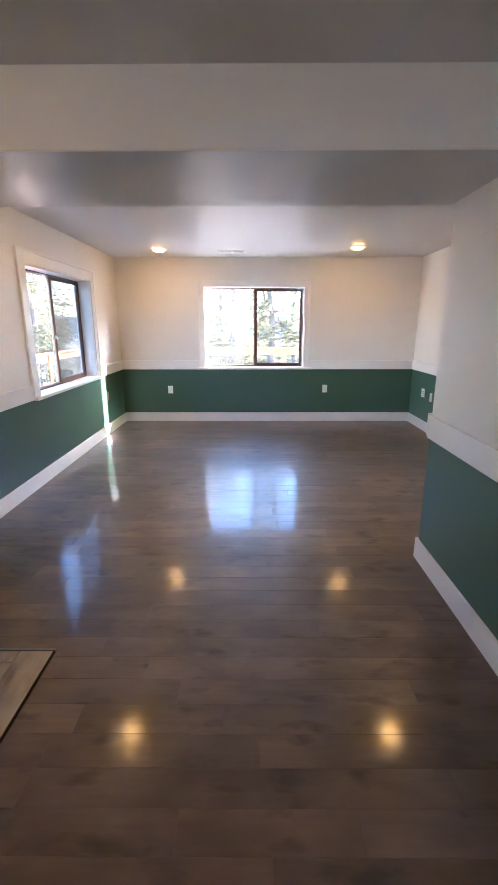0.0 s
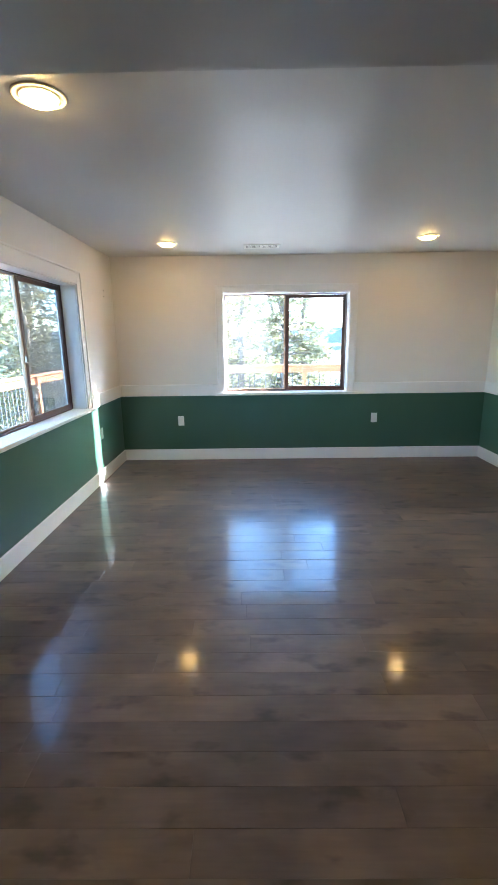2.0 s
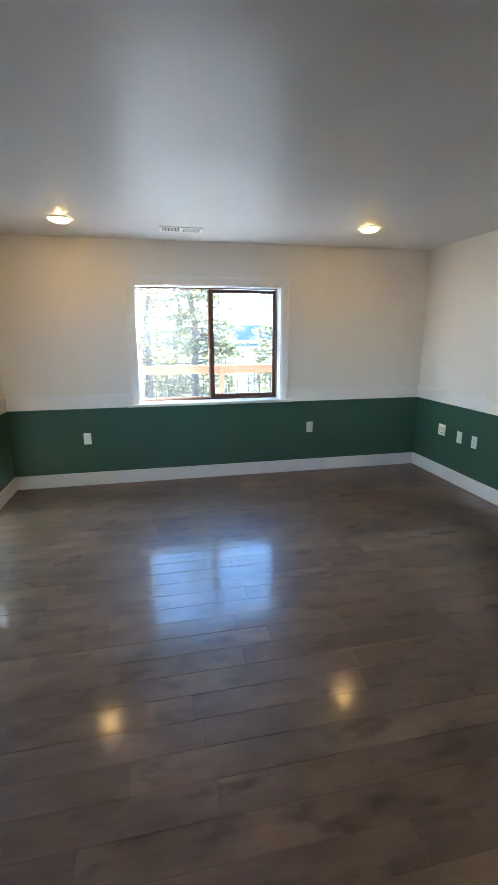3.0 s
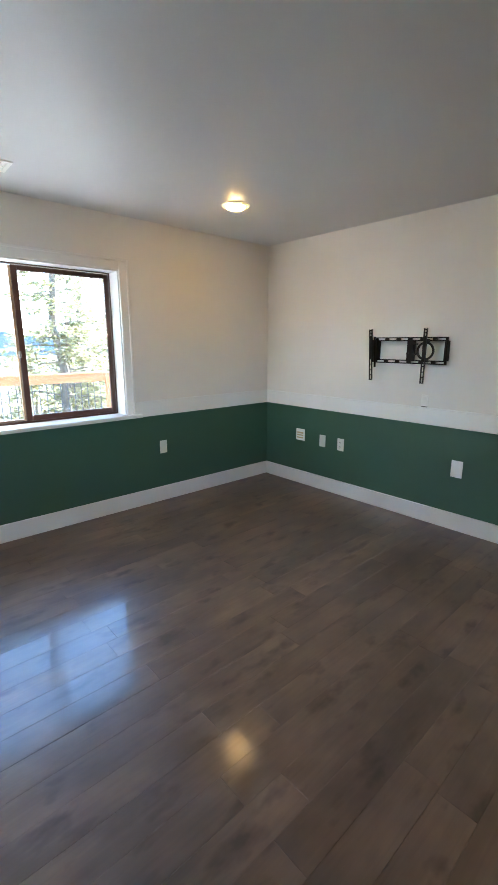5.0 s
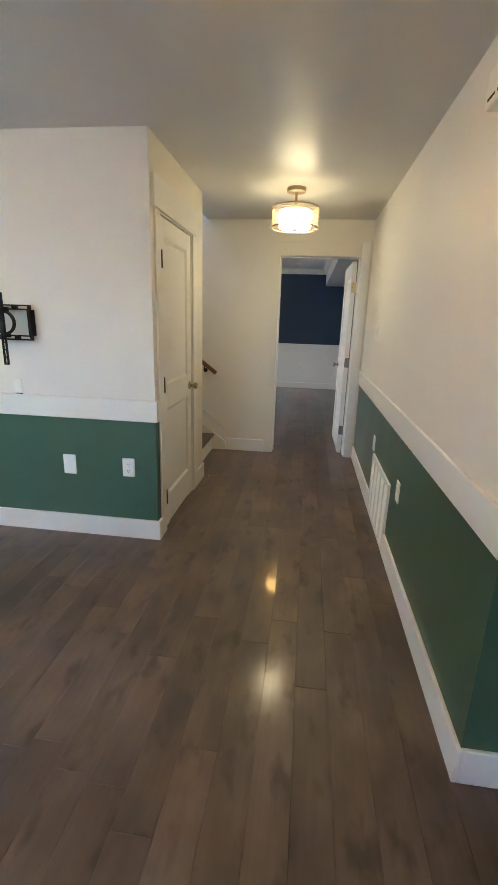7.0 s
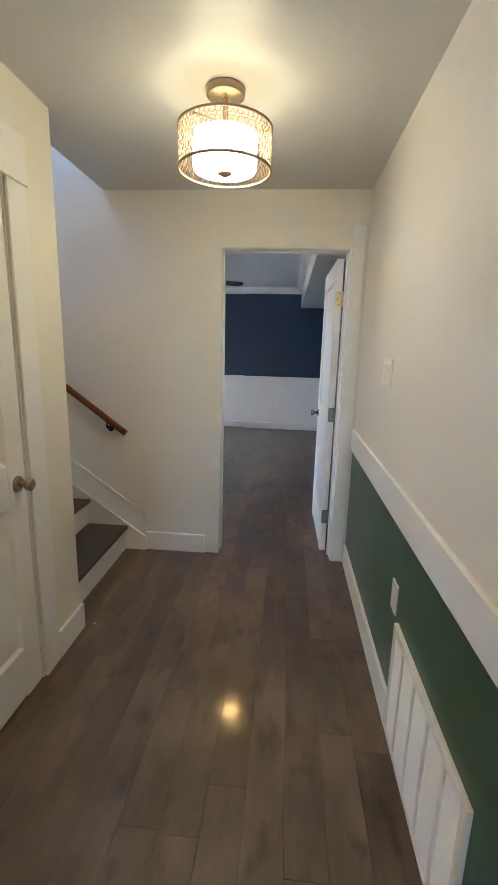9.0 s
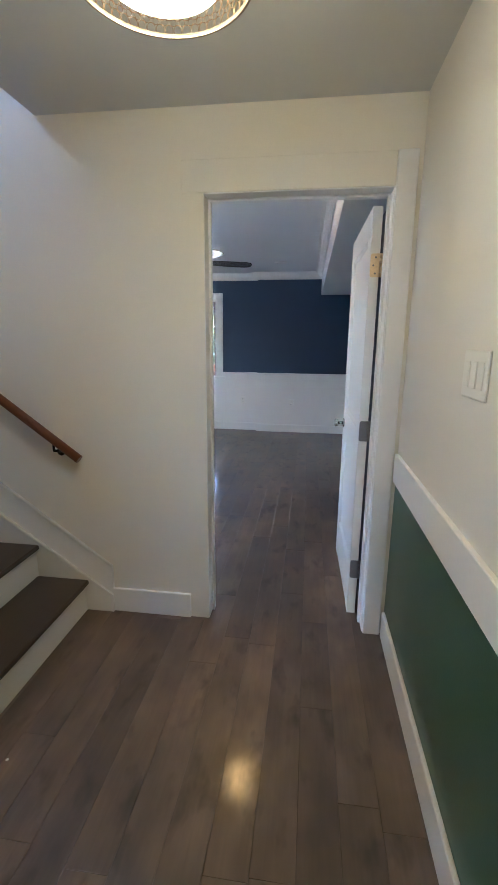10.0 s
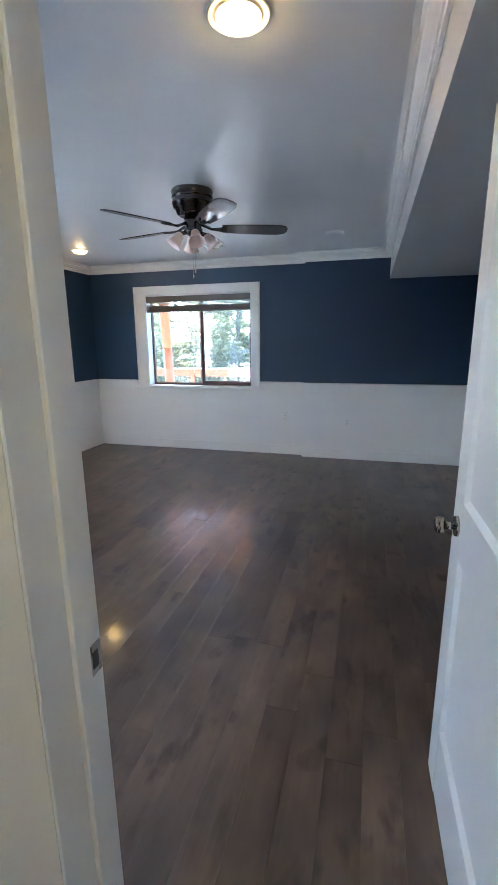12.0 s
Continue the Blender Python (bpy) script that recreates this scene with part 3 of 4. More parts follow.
leaf = thing("bedroom_door", pose(DW + DT + 0.004, 3.188, 0, 0, 0, 1.0), "white two-panel door standing open into the bedroom", "door")
panel_door(leaf, 0.762, 2.005, 0.043, DOORPAINT, ((0.012, 0.24), (0.83, 1.0), (1.88, 2.005)))
knob(leaf, 0.70, 0.915, 0.043, 1, CHROME)
knob(leaf, 0.70, 0.915, 0.0, -1, CHROME)
for z, mt, lb in ((1.76, BRASSY, "paint-spattered brass hinge"), (1.0, HINGEDARK, "dull nickel hinge"), (0.26, HINGEDARK, "dull nickel hinge")):
    bm = bmesh.new()
    o = [(-0.0005, 0.001, z - 0.05), (-0.0005, 0.032, z - 0.05), (-0.0005, 0.038, z - 0.047), (-0.0005, 0.0405, z - 0.041), (-0.0005, 0.0405, z + 0.041), (-0.0005, 0.038, z + 0.047), (-0.0005, 0.032, z + 0.05), (-0.0005, 0.001, z + 0.05)]
    add_poly(bm, o, 0.0025, (-1, 0, 0))                     # leaf with rounded corners, knuckles at the pin, screws
    for k in range(5):
        add_tube(bm, (-0.004, -0.005, z - 0.05 + 0.0203 * k), (-0.004, -0.005, z - 0.0315 + 0.0203 * k), 0.0068, seg=12)
    for dy, dz in ((0.018, -0.034), (0.027, 0.0), (0.018, 0.034)):
        add_tube(bm, (-0.003, dy, z + dz), (-0.0042, dy, z + dz), 0.0045, 0.0036, seg=10, mi=1)
    part("hinge", bm, [mt, HINGEDARK], leaf, lb)

# closet door with casing
cl = thing("door_2", pose(0, 0, 0), "white casing round the closet door", "door frame", kind="structure")
one(cl, "casing", TRIM, 2.640, CW - 0.014, 0, 2.720, CW, 1.997, bevel=0.003)
one(cl, "casing", TRIM, 3.457, CW - 0.014, 0, 3.573, CW, 1.997, bevel=0.003)
one(cl, "casing", TRIM, 2.620, CW - 0.017, 1.997, 3.585, CW, 2.165, bevel=0.003)
one(cl, "jamb", TRIM, 2.7205, CW + 0.0, 0, 2.7275, CW + 0.12, 1.995)
one(cl, "jamb", TRIM, 3.4500, CW + 0.0, 0, 3.4560, CW + 0.12, 1.995)
one(cl, "jamb", TRIM, 2.7275, CW + 0.0, 1.988, 3.4500, CW + 0.12, 1.996)
cd = thing("closet_door", pose(2.731, CW + 0.006, 0), "white two-panel closet door, closed", "door")
panel_door(cd, 0.716, 1.982, 0.035, DOORPAINT, ((0.012, 0.225), (0.825, 0.99), (1.868, 1.982)))
knob(cd, 0.665, 0.905, 0.0, -1, BRASS)
for z in (1.74, 1.0, 0.245):
    hinge(cd, -0.004, -0.016, z, GUN, "dark bronze hinge", 0.018)

# ---- stairs ----
st = thing("stairs", pose(0, 0, 0), "dark wooden treads with white risers", "stairs", kind="structure")
RISE, RUN, FIRST = 0.1815, 0.265, 4.622
for i in range(14):
    y, z = FIRST + i * RUN, i * RISE
    one(st, "riser", TRIM, CE + 0.002, y, z - 0.02 if i else 0, DW - 0.028, y + 0.02, z + RISE - 0.028)
    one(st, "tread", TREAD, CE + 0.002, y - 0.022, z + RISE - 0.028, DW - 0.028, y + RUN + 0.01, z + RISE, bevel=0.006)
top = FIRST + 14 * RUN
SK = 0.733
bm = bmesh.new()
add_poly(bm, [(DW, 4.472, 0), (DW, 4.472, 0.262), (DW, 7.6, 0.262 + SK * (7.6 - 4.472)), (DW, 7.6, 1.2), (DW, 4.9, 0)], 0.014, (-1, 0, 0))
part("skirt_board", bm, TRIM, st)
bm = bmesh.new()
add_poly(bm, [(DW - 0.014, 4.472, 0), (DW - 0.014, 4.472, 0.10), (DW - 0.014, 4.61, 0.195), (DW - 0.014, 7.6, 0.195 + 0.716 * (7.6 - 4.61)), (DW - 0.014, 7.6, 1.2), (DW - 0.014, 4.9, 0)], 0.012, (-1, 0, 0))
part("skirt_board", bm, TRIM, st)
for px, ya, za, k in ((DW - 0.014, 4.472, 0.262, SK), (DW - 0.026, 4.61, 0.195, 0.716)):      # bead along each sloping edge
    bm = bmesh.new()
    e = Vector((px, 7.6, za + k * (7.6 - ya)))
    add_tube(bm, Vector((px, ya, za - 0.004)), e - Vector((0, 0, 0.004)), 0.0065, seg=8)
    part("bead", bm, TRIM, st)
hr = thing("handrail", pose(DW, 4.578, 0.854), "round red-brown wooden handrail on brackets", "handrail")
bm = bmesh.new()
d = Vector((0, 1, 0.745)).normalized()
add_tube(bm, Vector((-0.065, 0, 0.0)), Vector((-0.065, 0, 0.0)) + d * 3.4, 0.0215, seg=20)
part("rail", bm, RAILWOOD, hr)
for s in (0.16, 1.3, 2.5):
    p = Vector((-0.065, 0, 0)) + d * s
    bm = bmesh.new()
    add_tube(bm, p + Vector((0, 0, -0.018)), p + Vector((0, 0, -0.06)), 0.006, seg=10)
    add_tube(bm, p + Vector((0, 0, -0.057)), (0, p.y, p.z - 0.075), 0.007, seg=10)
    add_tube(bm, (0, p.y, p.z - 0.075), (-0.005, p.y, p.z - 0.075), 0.022, seg=16)
    part("bracket", bm, BLACK, hr, "black rail bracket")


# ---- plates, vents, small fittings ----
def wall_plate(m, style, label, wide=0.072, high=0.116):
    ob = thing("switch" if style == "switch" else "outlet" if style in ("duplex", "decor") else "wall_plate", m, label, "wall plate")
    bm = bmesh.new()
    add_box(bm, -wide / 2, -0.0065, -high / 2, wide / 2, 0, high / 2)
    soften(bm, 0.0022)
    part("plate", bm, PLASTIC, ob)
    if style == "duplex":
        for dz in (-0.021, 0.021):
            bm = bmesh.new()
            add_box(bm, -0.017, -0.0085, dz - 0.0145, 0.017, -0.006, dz + 0.0145)
            soften(bm, 0.001)
            for dx, h in ((-0.0065, 0.0045), (0.0065, 0.0038)):
                add_box(bm, dx - 0.0016, -0.0091, dz + 0.001 - h, dx + 0.0016, -0.0084, dz + 0.001 + h, 1)
            add_tube(bm, (0, -0.0084, dz - 0.009), (0, -0.0091, dz - 0.009), 0.0025, seg=8, mi=1)
            part("socket", bm, [PLASTIC, SLOT], ob)
    elif style == "beige":
        one(ob, "insert", BEIGE, -wide * 0.36, -0.0095, 0.012, wide * 0.36, -0.006, 0.028, label="beige connector strip")
        one(ob, "insert", BEIGE, -wide * 0.36, -0.0095, -0.010, wide * 0.36, -0.006, 0.002, label="beige connector strip")
        one(ob, "insert", BEIGE, -wide * 0.36, -0.0095, -0.036, wide * 0.36, -0.006, -0.024, label="beige connector strip")
    elif style == "switch":
        for dx in (-0.046, 0.0, 0.046):
            one(ob, "rocker", PLASTIC, dx - 0.0165, -0.0095, -0.034, dx + 0.0165, -0.006, 0.034, bevel=0.0015)
    elif style == "decor":
        one(ob, "insert", PLASTIC, -0.017, -0.0085, -0.034, 0.017, -0.006, 0.034, bevel=0.001)
    if style in ("blank", "beige", "jack"):
        for dz in (-high * 0.36, high * 0.36):
            bm = bmesh.new()
            add_tube(bm, (0, -0.006, dz), (0, -0.0078, dz), 0.0034, seg=8)
            part("screw", bm, PLASTIC, ob)
    if style == "jack":
        for dz in (-0.016, 0.016):
            bm = bmesh.new()
            add_tube(bm, (0.006, -0.006, dz), (0.006, -0.013, dz), 0.008, 0.007, seg=10)
            part("jack", bm, SLOT, ob, "dark cable jack")
    return ob


wall_plate(pose(-1.06, BW, 0.487), "decor", "white outlet plate on the green wall under the window")
wall_plate(pose(1.278, BW, 0.500), "decor", "white outlet plate on the green wall")
wall_plate(pose(RW, 6.667, 0.508, 0, 0, -90), "beige", "white double plate with beige connector strips", 0.112, 0.116)
wall_plate(pose(RW, 6.385, 0.488, 0, 0, -90), "blank", "blank white plate on the green wall")
wall_plate(pose(RW, 6.172, 0.486, 0, 0, -90), "duplex", "white duplex outlet on the green wall")
wall_plate(pose(RW, 5.103, 0.482, 0, 0, -90), "blank", "large blank white plate on the green wall", 0.085, 0.13)
wall_plate(pose(RW, 4.707, 0.487, 0, 0, -90), "duplex", "white duplex outlet near the wall corner", 0.08, 0.122)
wall_plate(pose(LW, 3.66, 0.482, 0, 0, 90), "decor", "white outlet plate on the green wall by the entry", 0.08, 0.13)
wall_plate(pose(LW, 6.405, 0.500, 0, 0, 90), "decor", "white outlet plate in the sunlit green corner")
wall_plate(pose(LW, 3.674, 1.925, 0, 0, 90), "jack", "white plate with two dark jacks high on the wall", 0.072, 0.15)
wall_plate(pose(2.476, SW, 0.500, 0, 0, 180), "decor", "white outlet plate beside the return grille", 0.075, 0.12)
wall_plate(pose(3.43, SW, 0.522, 0, 0, 180), "decor", "white outlet plate above the return grille", 0.075, 0.12)
wall_plate(pose(3.90, SW, 1.345, 0, 0, 180), "switch", "white three-rocker switch plate in the hallway", 0.165, 0.12)
wall_plate(pose(BE, 4.533, 0.492, 0, 0, -90), "duplex", "white outlet on the bedroom wainscot")
wall_plate(pose(BJ, 3.742, 0.470, 0, 0, -90), "duplex", "white outlet on the bedroom wainscot")
cp = wall_plate(pose(RW, 5.402, 0.975, 0, 0, -90), "decor", "small white outlet below the screen bracket", 0.052, 0.09)
# dark strip along the plate's lower edge
one(cp, "slot", SLOT, -0.022, -0.0075, -0.052, 0.022, 0.0, -0.0455, label="dark strip under the plate")

# return-air grille low on the hall wall
rg = thing("return_grille", pose(3.355, SW, 0.004, 0, 0, 180), "white steel return-air grille low on the wall", "air grille")
W_, H_ = 0.675, 0.458
for nm, b in (("frame", (0, -0.016, 0, 0.03, 0, H_)), ("frame", (W_ - 0.03, -0.016, 0, W_, 0, H_)), ("frame", (0.03, -0.016, 0, W_ - 0.03, 0, 0.03)), ("frame", (0.03, -0.016, H_ - 0.03, W_ - 0.03, 0, H_))):
    one(rg, nm, PLASTIC, *b, bevel=0.002)
one(rg, "backing", SLOT, 0.02, -0.002, 0.02, W_ - 0.02, 0.0, H_ - 0.02)
for i in range(1, 5):
    x = W_ * i / 5
    one(rg, "bar", PLASTIC, x - 0.009, -0.0175, 0.03, x + 0.009, -0.003, H_ - 0.03, bevel=0.002)
fin = None
for i in range(28):
    z = 0.036 + i * 0.0142
    bm = bmesh.new()
    add_poly(bm, [(0.03, -0.014, z), (0.03, -0.004, z + 0.010), (W_ - 0.03, -0.004, z + 0.010), (W_ - 0.03, -0.014, z)], 0.0012, (0, 0, 1))
    if fin is None:
        fin = part("slat", bm, PLASTIC, rg)
        base_z = z
    else:
        bm.free()
        o = new("slat", fin.data)
        o.parent, o.location = rg, (0, 0, z - base_z)

# supply vent in the ceiling
cv = thing("ceiling_vent", pose(-0.08, 6.69, CZ), "white ceiling air vent with louvres", "air vent")
bm = bmesh.new()
for b in ((-0.18, -0.09, -0.008, 0.18, -0.066, 0), (-0.18, 0.066, -0.008, 0.18, 0.09, 0), (-0.18, -0.066, -0.008, -0.155, 0.066, 0), (0.155, -0.066, -0.008, 0.18, 0.066, 0), (-0.012, -0.066, -0.006, 0.012, 0.066, 0)):
    add_box(bm, *b)
soften(bm, 0.0015)
part("frame", bm, PLASTIC, cv)
one(cv, "backing", SLOT, -0.156, -0.067, -0.0015, 0.156, 0.067, 0)
for i in range(24):
    x = -0.149 + i * 0.0118 + (0.026 if i > 11 else 0)
    bm = bmesh.new()
    s = 1 if i < 12 else -1
    add_poly(bm, [(x, -0.066, -0.007), (x + s * 0.006, -0.066, -0.0018), (x + s * 0.006, 0.066, -0.0018), (x, 0.066, -0.007)], 0.0012, (1, 0, 0))
    part("slat", bm, PLASTIC, cv)

# small white bracket box high on the hall wall
wb = thing("wall_box", pose(1.79, SW, 2.072, 0, 0, 180), "white slotted plastic box high on the wall", "wall box")
bm = bmesh.new()
add_box(bm, 0, -0.055, 0, 0.34, 0, 0.11)
soften(bm, 0.012, 3)
part("body", bm, PLASTIC, wb)
for i in range(4):
    one(wb, "slot", SLOT, 0.03 + i * 0.075, -0.0565, 0.018, 0.085 + i * 0.075, -0.050, 0.026)
nh = thing("wall_screws", pose(LW, 6.854, 1.94, 0, 0, 90), "two small screws stuck in the cream wall", "screws")
for z in (-0.03, 0.03):
    bm = bmesh.new()
    add_tube(bm, (0, 0, z), (0, -0.004, z), 0.006, seg=8)
    part("screw", bm, HINGEDARK, nh)

# ---- screen bracket ----
tv = thing("screen_bracket", pose(RW, 5.545, 1.355, 0, 0, -90), "black steel screen bracket on the wall, empty", "wall bracket")
# local x to the room's south; y towards the wall
X0, X1, ZA, ZB = -0.295, 0.298, -0.085, 0.088
for z in (ZA, ZB):
    bm = bmesh.new()
    for dz in (-0.011, 0.011):
        add_box(bm, X0, -0.045, z + dz - 0.004, X1, -0.030, z + dz + 0.004)
    for i in range(7):
        x = X0 + (X1 - X0) * i / 6
        add_box(bm, max(X0, x - 0.016), -0.0445, z - 0.008, min(X1, x + 0.016), -0.0305, z + 0.008)
    part("wall_rail", bm, BLACK, tv)
for x, wd in ((X0 + 0.011, 0.011), (0.012, 0.03), (X1 - 0.011, 0.011)):
    one(tv, "upright", BLACK, x - wd, -0.046, ZA + 0.012, x + wd, 0.0 if wd < 0.02 else -0.02, ZB - 0.012, bevel=0.002)
bm = bmesh.new()
R0, N = 0.068, 32
vs = [[bm.verts.new((0.145 + r * math.cos(6.2832 * i / N), y, r * math.sin(6.2832 * i / N))) for i in range(N)] for r, y in ((R0, -0.06), (R0, -0.075), (R0 - 0.013, -0.075), (R0 - 0.013, -0.06))]
for k in range(4):
    for i in range(N):
        bm.faces.new((vs[k][i], vs[k][(i + 1) % N], vs[(k + 1) % 4][(i + 1) % N], vs[(k + 1) % 4][i]))
part("swivel_ring", bm, BLACK, tv)
bm = bmesh.new()
add_box(bm, 0.125, -0.078, ZA, 0.165, -0.046, ZA + 0.03)
part("swing_arm", bm, BLACK, tv)
one(tv, "swing_arm", BLACK, 0.125, -0.078, ZB - 0.03, 0.165, -0.046, ZB)
bm = bmesh.new()
add_box(bm, -0.01, -0.066, -0.03, 0.075, -0.046, -0.018), add_box(bm, 0.02, -0.06, -0.02, 0.032, -0.046, 0.055), add_box(bm, 0.02, -0.06, 0.045, 0.075, -0.046, 0.057)
part("hook", bm, BLACK, tv)
for x, lean in ((-0.312, 3.6), (0.145, 0.0)):
    bm = bmesh.new()
    for dx in (-0.0125, 0.0085):
        add_box(bm, dx, -0.095, -0.225, dx + 0.004, -0.078, 0.185)
    z = -0.225
    while z < 0.18:
        solid = -0.075 < z < 0.10
        add_box(bm, -0.0085, -0.094, z, 0.0085, -0.082, z + (0.03 if solid else 0.007))
        z += 0.03 if solid else (0.024 if z > 0 else 0.042)
    if x < 0:
        add_box(bm, 0.002, -0.08, -0.08, 0.034, -0.046, 0.10)
        add_tube(bm, (0.03, -0.075, -0.12), (0.03, -0.075, 0.125), 0.009, seg=10)
    arm = part("screen_arm", bm, BLACK, tv)
    arm.matrix_basis = pose(x, 0, -0.018, 0, -lean, 0)

# ---- ceiling lamps ----
def disk_lamp(x, y, z, label, glow=LAMPGLOW):
    ob = thing("ceiling_lamp", pose(x, y, z), label, "ceiling lamp", "round ceiling lamps")
    bm = bmesh.new()
    add_lathe(bm, [(0.102, 0.0), (0.102, -0.003), (0.098, -0.006), (0.092, -0.006), (0.090, -0.003), (0.076, -0.003), (0.074, -0.007), (0.067, -0.008), (0.067, 0.0)], 48)
    part("trim_ring", bm, TRIM, ob)
    bm = bmesh.new()
    add_lathe(bm, [(0.0668, -0.004), (0.067, -0.012), (0.064, -0.018), (0.056, -0.023), (0.040, -0.0265), (0.020, -0.028), (0.0, -0.0285)], 40)
    part("diffuser", bm, glow, ob, "glowing warm white diffuser")
    return ob


LB = "round white ceiling lamp with glowing warm diffuser"
for x, y in ((-1.0, 6.50), (1.475, 6.37), (-0.985, 3.86), (1.50, 3.88)):
    disk_lamp(x, y, CZ, LB)
# next two lamps are unseen, added to warm and brighten the entry
disk_lamp(-0.95, 1.2, SZ, LB)
disk_lamp(0.55, -0.6, SZ, LB)
# unseen lamp, added to brighten stairwell and hall walls
disk_lamp(4.28, 6.1, UP, "unseen fill lamp added over the stairs", STAIRFILL)
disk_lamp(5.86, 3.965, BZ, "round bedroom ceiling lamp, lit")
disk_lamp(8.80, 6.67, BZ, "round bedroom ceiling lamp near the window wall, lit")

sd = thing("smoke_detector", pose(8.80, 3.89, BZ), "flat white round detector on the ceiling", "detector")
bm = bmesh.new()
add_lathe(bm, [(0.085, 0), (0.085, -0.010), (0.075, -0.016), (0.06, -0.017), (0.055, -0.012), (0.0, -0.011)], 32)
part("housing", bm, TRIM, sd)

# ---- drum pendant in the hallway ----
pd = thing("drum_pendant", pose(3.69, 3.785, CZ), "brass lattice drum lamp with glowing inner shade", "ceiling lamp")
bm = bmesh.new()
add_lathe(bm, [(0.0, 0.0), (0.068, 0.0), (0.070, -0.006), (0.070, -0.026), (0.066, -0.030), (0.0, -0.031)], 32)
part("canopy", bm, BRASS, pd, "satin brass canopy")
bm = bmesh.new()
add_tube(bm, (0, 0, -0.03), (0, 0, -0.13), 0.0095, seg=14)
for a in (0.5, 2.6, 4.7):
    add_tube(bm, (0.012 * math.cos(a), 0.012 * math.sin(a), -0.118), (0.172 * math.cos(a), 0.172 * math.sin(a), -0.144), 0.0035, seg=6)
part("stem", bm, BRASS, pd)
RO, ZT, ZBt = 0.174, -0.134, -0.270
for z in (ZT, ZBt):
    bm = bmesh.new()
    add_lathe(bm, [(RO - 0.002, z - 0.004), (RO + 0.003, z - 0.004), (RO + 0.003, z + 0.004), (RO - 0.002, z + 0.004), (RO - 0.002, z - 0.004)], 56)
    part("rim", bm, BRASS, pd)
bm = bmesh.new()


def lattice_ring(bm, ang, z, rw, rh):
    n, wv = 14, []
    for i in range(n):
        t = 6.28319 * i / n
        row = []
        for k, (dr, ds) in enumerate(((0, -1), (0.0018, 0), (0, 1), (-0.0018, 0))):
            s = 1 + ds * 0.085
            a = ang + rw * s * math.cos(t) / RO
            row.append(bm.verts.new(((RO + dr) * math.cos(a), (RO + dr) * math.sin(a), z + rh * s * math.sin(t))))
        wv.append(row)
    for i in range(n):
        for k in range(4):
            bm.faces.new((wv[i][k], wv[i][(k + 1) % 4], wv[(i + 1) % n][(k + 1) % 4], wv[(i + 1) % n][k]))


NC = 56
for row in range(9):
    z = ZBt + 0.011 + row * (ZT - ZBt - 0.021) / 8
    for c in range(NC):
        big = (row % 2 == 0)
        lattice_ring(bm, 6.28319 * (c + (0.5 if row % 2 else 0)) / NC, z, 0.0088 if big else 0.0060, 0.0105 if big else 0.0066)
part("lattice", bm, BRASS, pd, "pierced brass ring lattice")
bm = bmesh.new()
add_lathe(bm, [(0.119, -0.160), (0.120, -0.163), (0.120, -0.262), (0.115, -0.272), (0.095, -0.277), (0.0, -0.279)], 40)
part("inner_shade", bm, DRUMGLOW, pd, "glowing white glass inner shade")
# cap added to hold back upward light; its faint glow lights the canopy
bm = bmesh.new()
add_lathe(bm, [(0.0, -0.152), (0.112, -0.152), (0.120, -0.156), (0.120, -0.161), (0.112, -0.1595), (0.0, -0.1595)], 40)
part("uplight_cap", bm, CAPGLOW, pd, "unseen dim cap added over the inner shade")
bm = bmesh.new()
add_lathe(bm, [(0.0, -0.278), (0.027, -0.2785), (0.027, -0.283), (0.014, -0.286), (0.012, -0.291), (0.0, -0.292)], 24)
part("finial", bm, BRASS, pd)

# ---- ceiling fan ----
fan = thing("ceiling_fan", pose(7.34, 4.735, BZ), "gunmetal ceiling fan with dark blades and frosted shades", "ceiling fan")
bm = bmesh.new()
add_lathe(bm, [(0.0, 0.0), (0.138, 0.0), (0.142, -0.012), (0.135, -0.03), (0.135, -0.036), (0.139, -0.038), (0.139, -0.046), (0.135, -0.048), (0.135, -0.074), (0.139, -0.076), (0.139, -0.084), (0.135, -0.088), (0.128, -0.11), (0.115, -0.118), (0.108, -0.145), (0.085, -0.16), (0.0, -0.162)], 40)
part("motor_housing", bm, GUN, fan)
bm = bmesh.new()
add_lathe(bm, [(0.0, -0.160), (0.058, -0.160), (0.060, -0.205), (0.056, -0.235), (0.066, -0.242), (0.062, -0.262), (0.03, -0.282), (0.0, -0.286)], 32)
part("switch_housing", bm, GUN, fan)
for k in range(5):
    a = radians(292 + 72 * k)
    c, s = math.cos(a), math.sin(a)
    u, v = Vector((c, s, 0)), Vector((-s, c, -0.20)).normalized()
    bm = bmesh.new()
    out = [(0.20, 0.050), (0.30, 0.062), (0.50, 0.070), (0.60, 0.068), (0.645, 0.052), (0.66, 0.02)]
    pts = [u * r + v * w for r, w in out] + [u * r - v * w for r, w in reversed(out)]
    lo = [bm.verts.new(p + Vector((0, 0, -0.236))) for p in pts]
    hi = [bm.verts.new(p + Vector((0, 0, -0.230))) for p in pts]
    bm.faces.new(lo), bm.faces.new(hi)
    for i in range(len(pts)):
        j = (i + 1) % len(pts)
        bm.faces.new((lo[i], lo[j], hi[j], hi[i]))
    blade = part("blade", bm, BLADE, fan)
    bm = bmesh.new()
    add_tube(bm, u * 0.05 + Vector((0, 0, -0.205)), u * 0.13 + Vector((0, 0, -0.238)), 0.010, 0.009, 10)
    for w in (-0.03, 0, 0.03):
        add_tube(bm, u * 0.13 + Vector((0, 0, -0.238)), u * 0.235 + v * w + Vector((0, 0, -0.238)), 0.008, 0.006, 8)
    part("blade_iron", bm, GUN, blade)
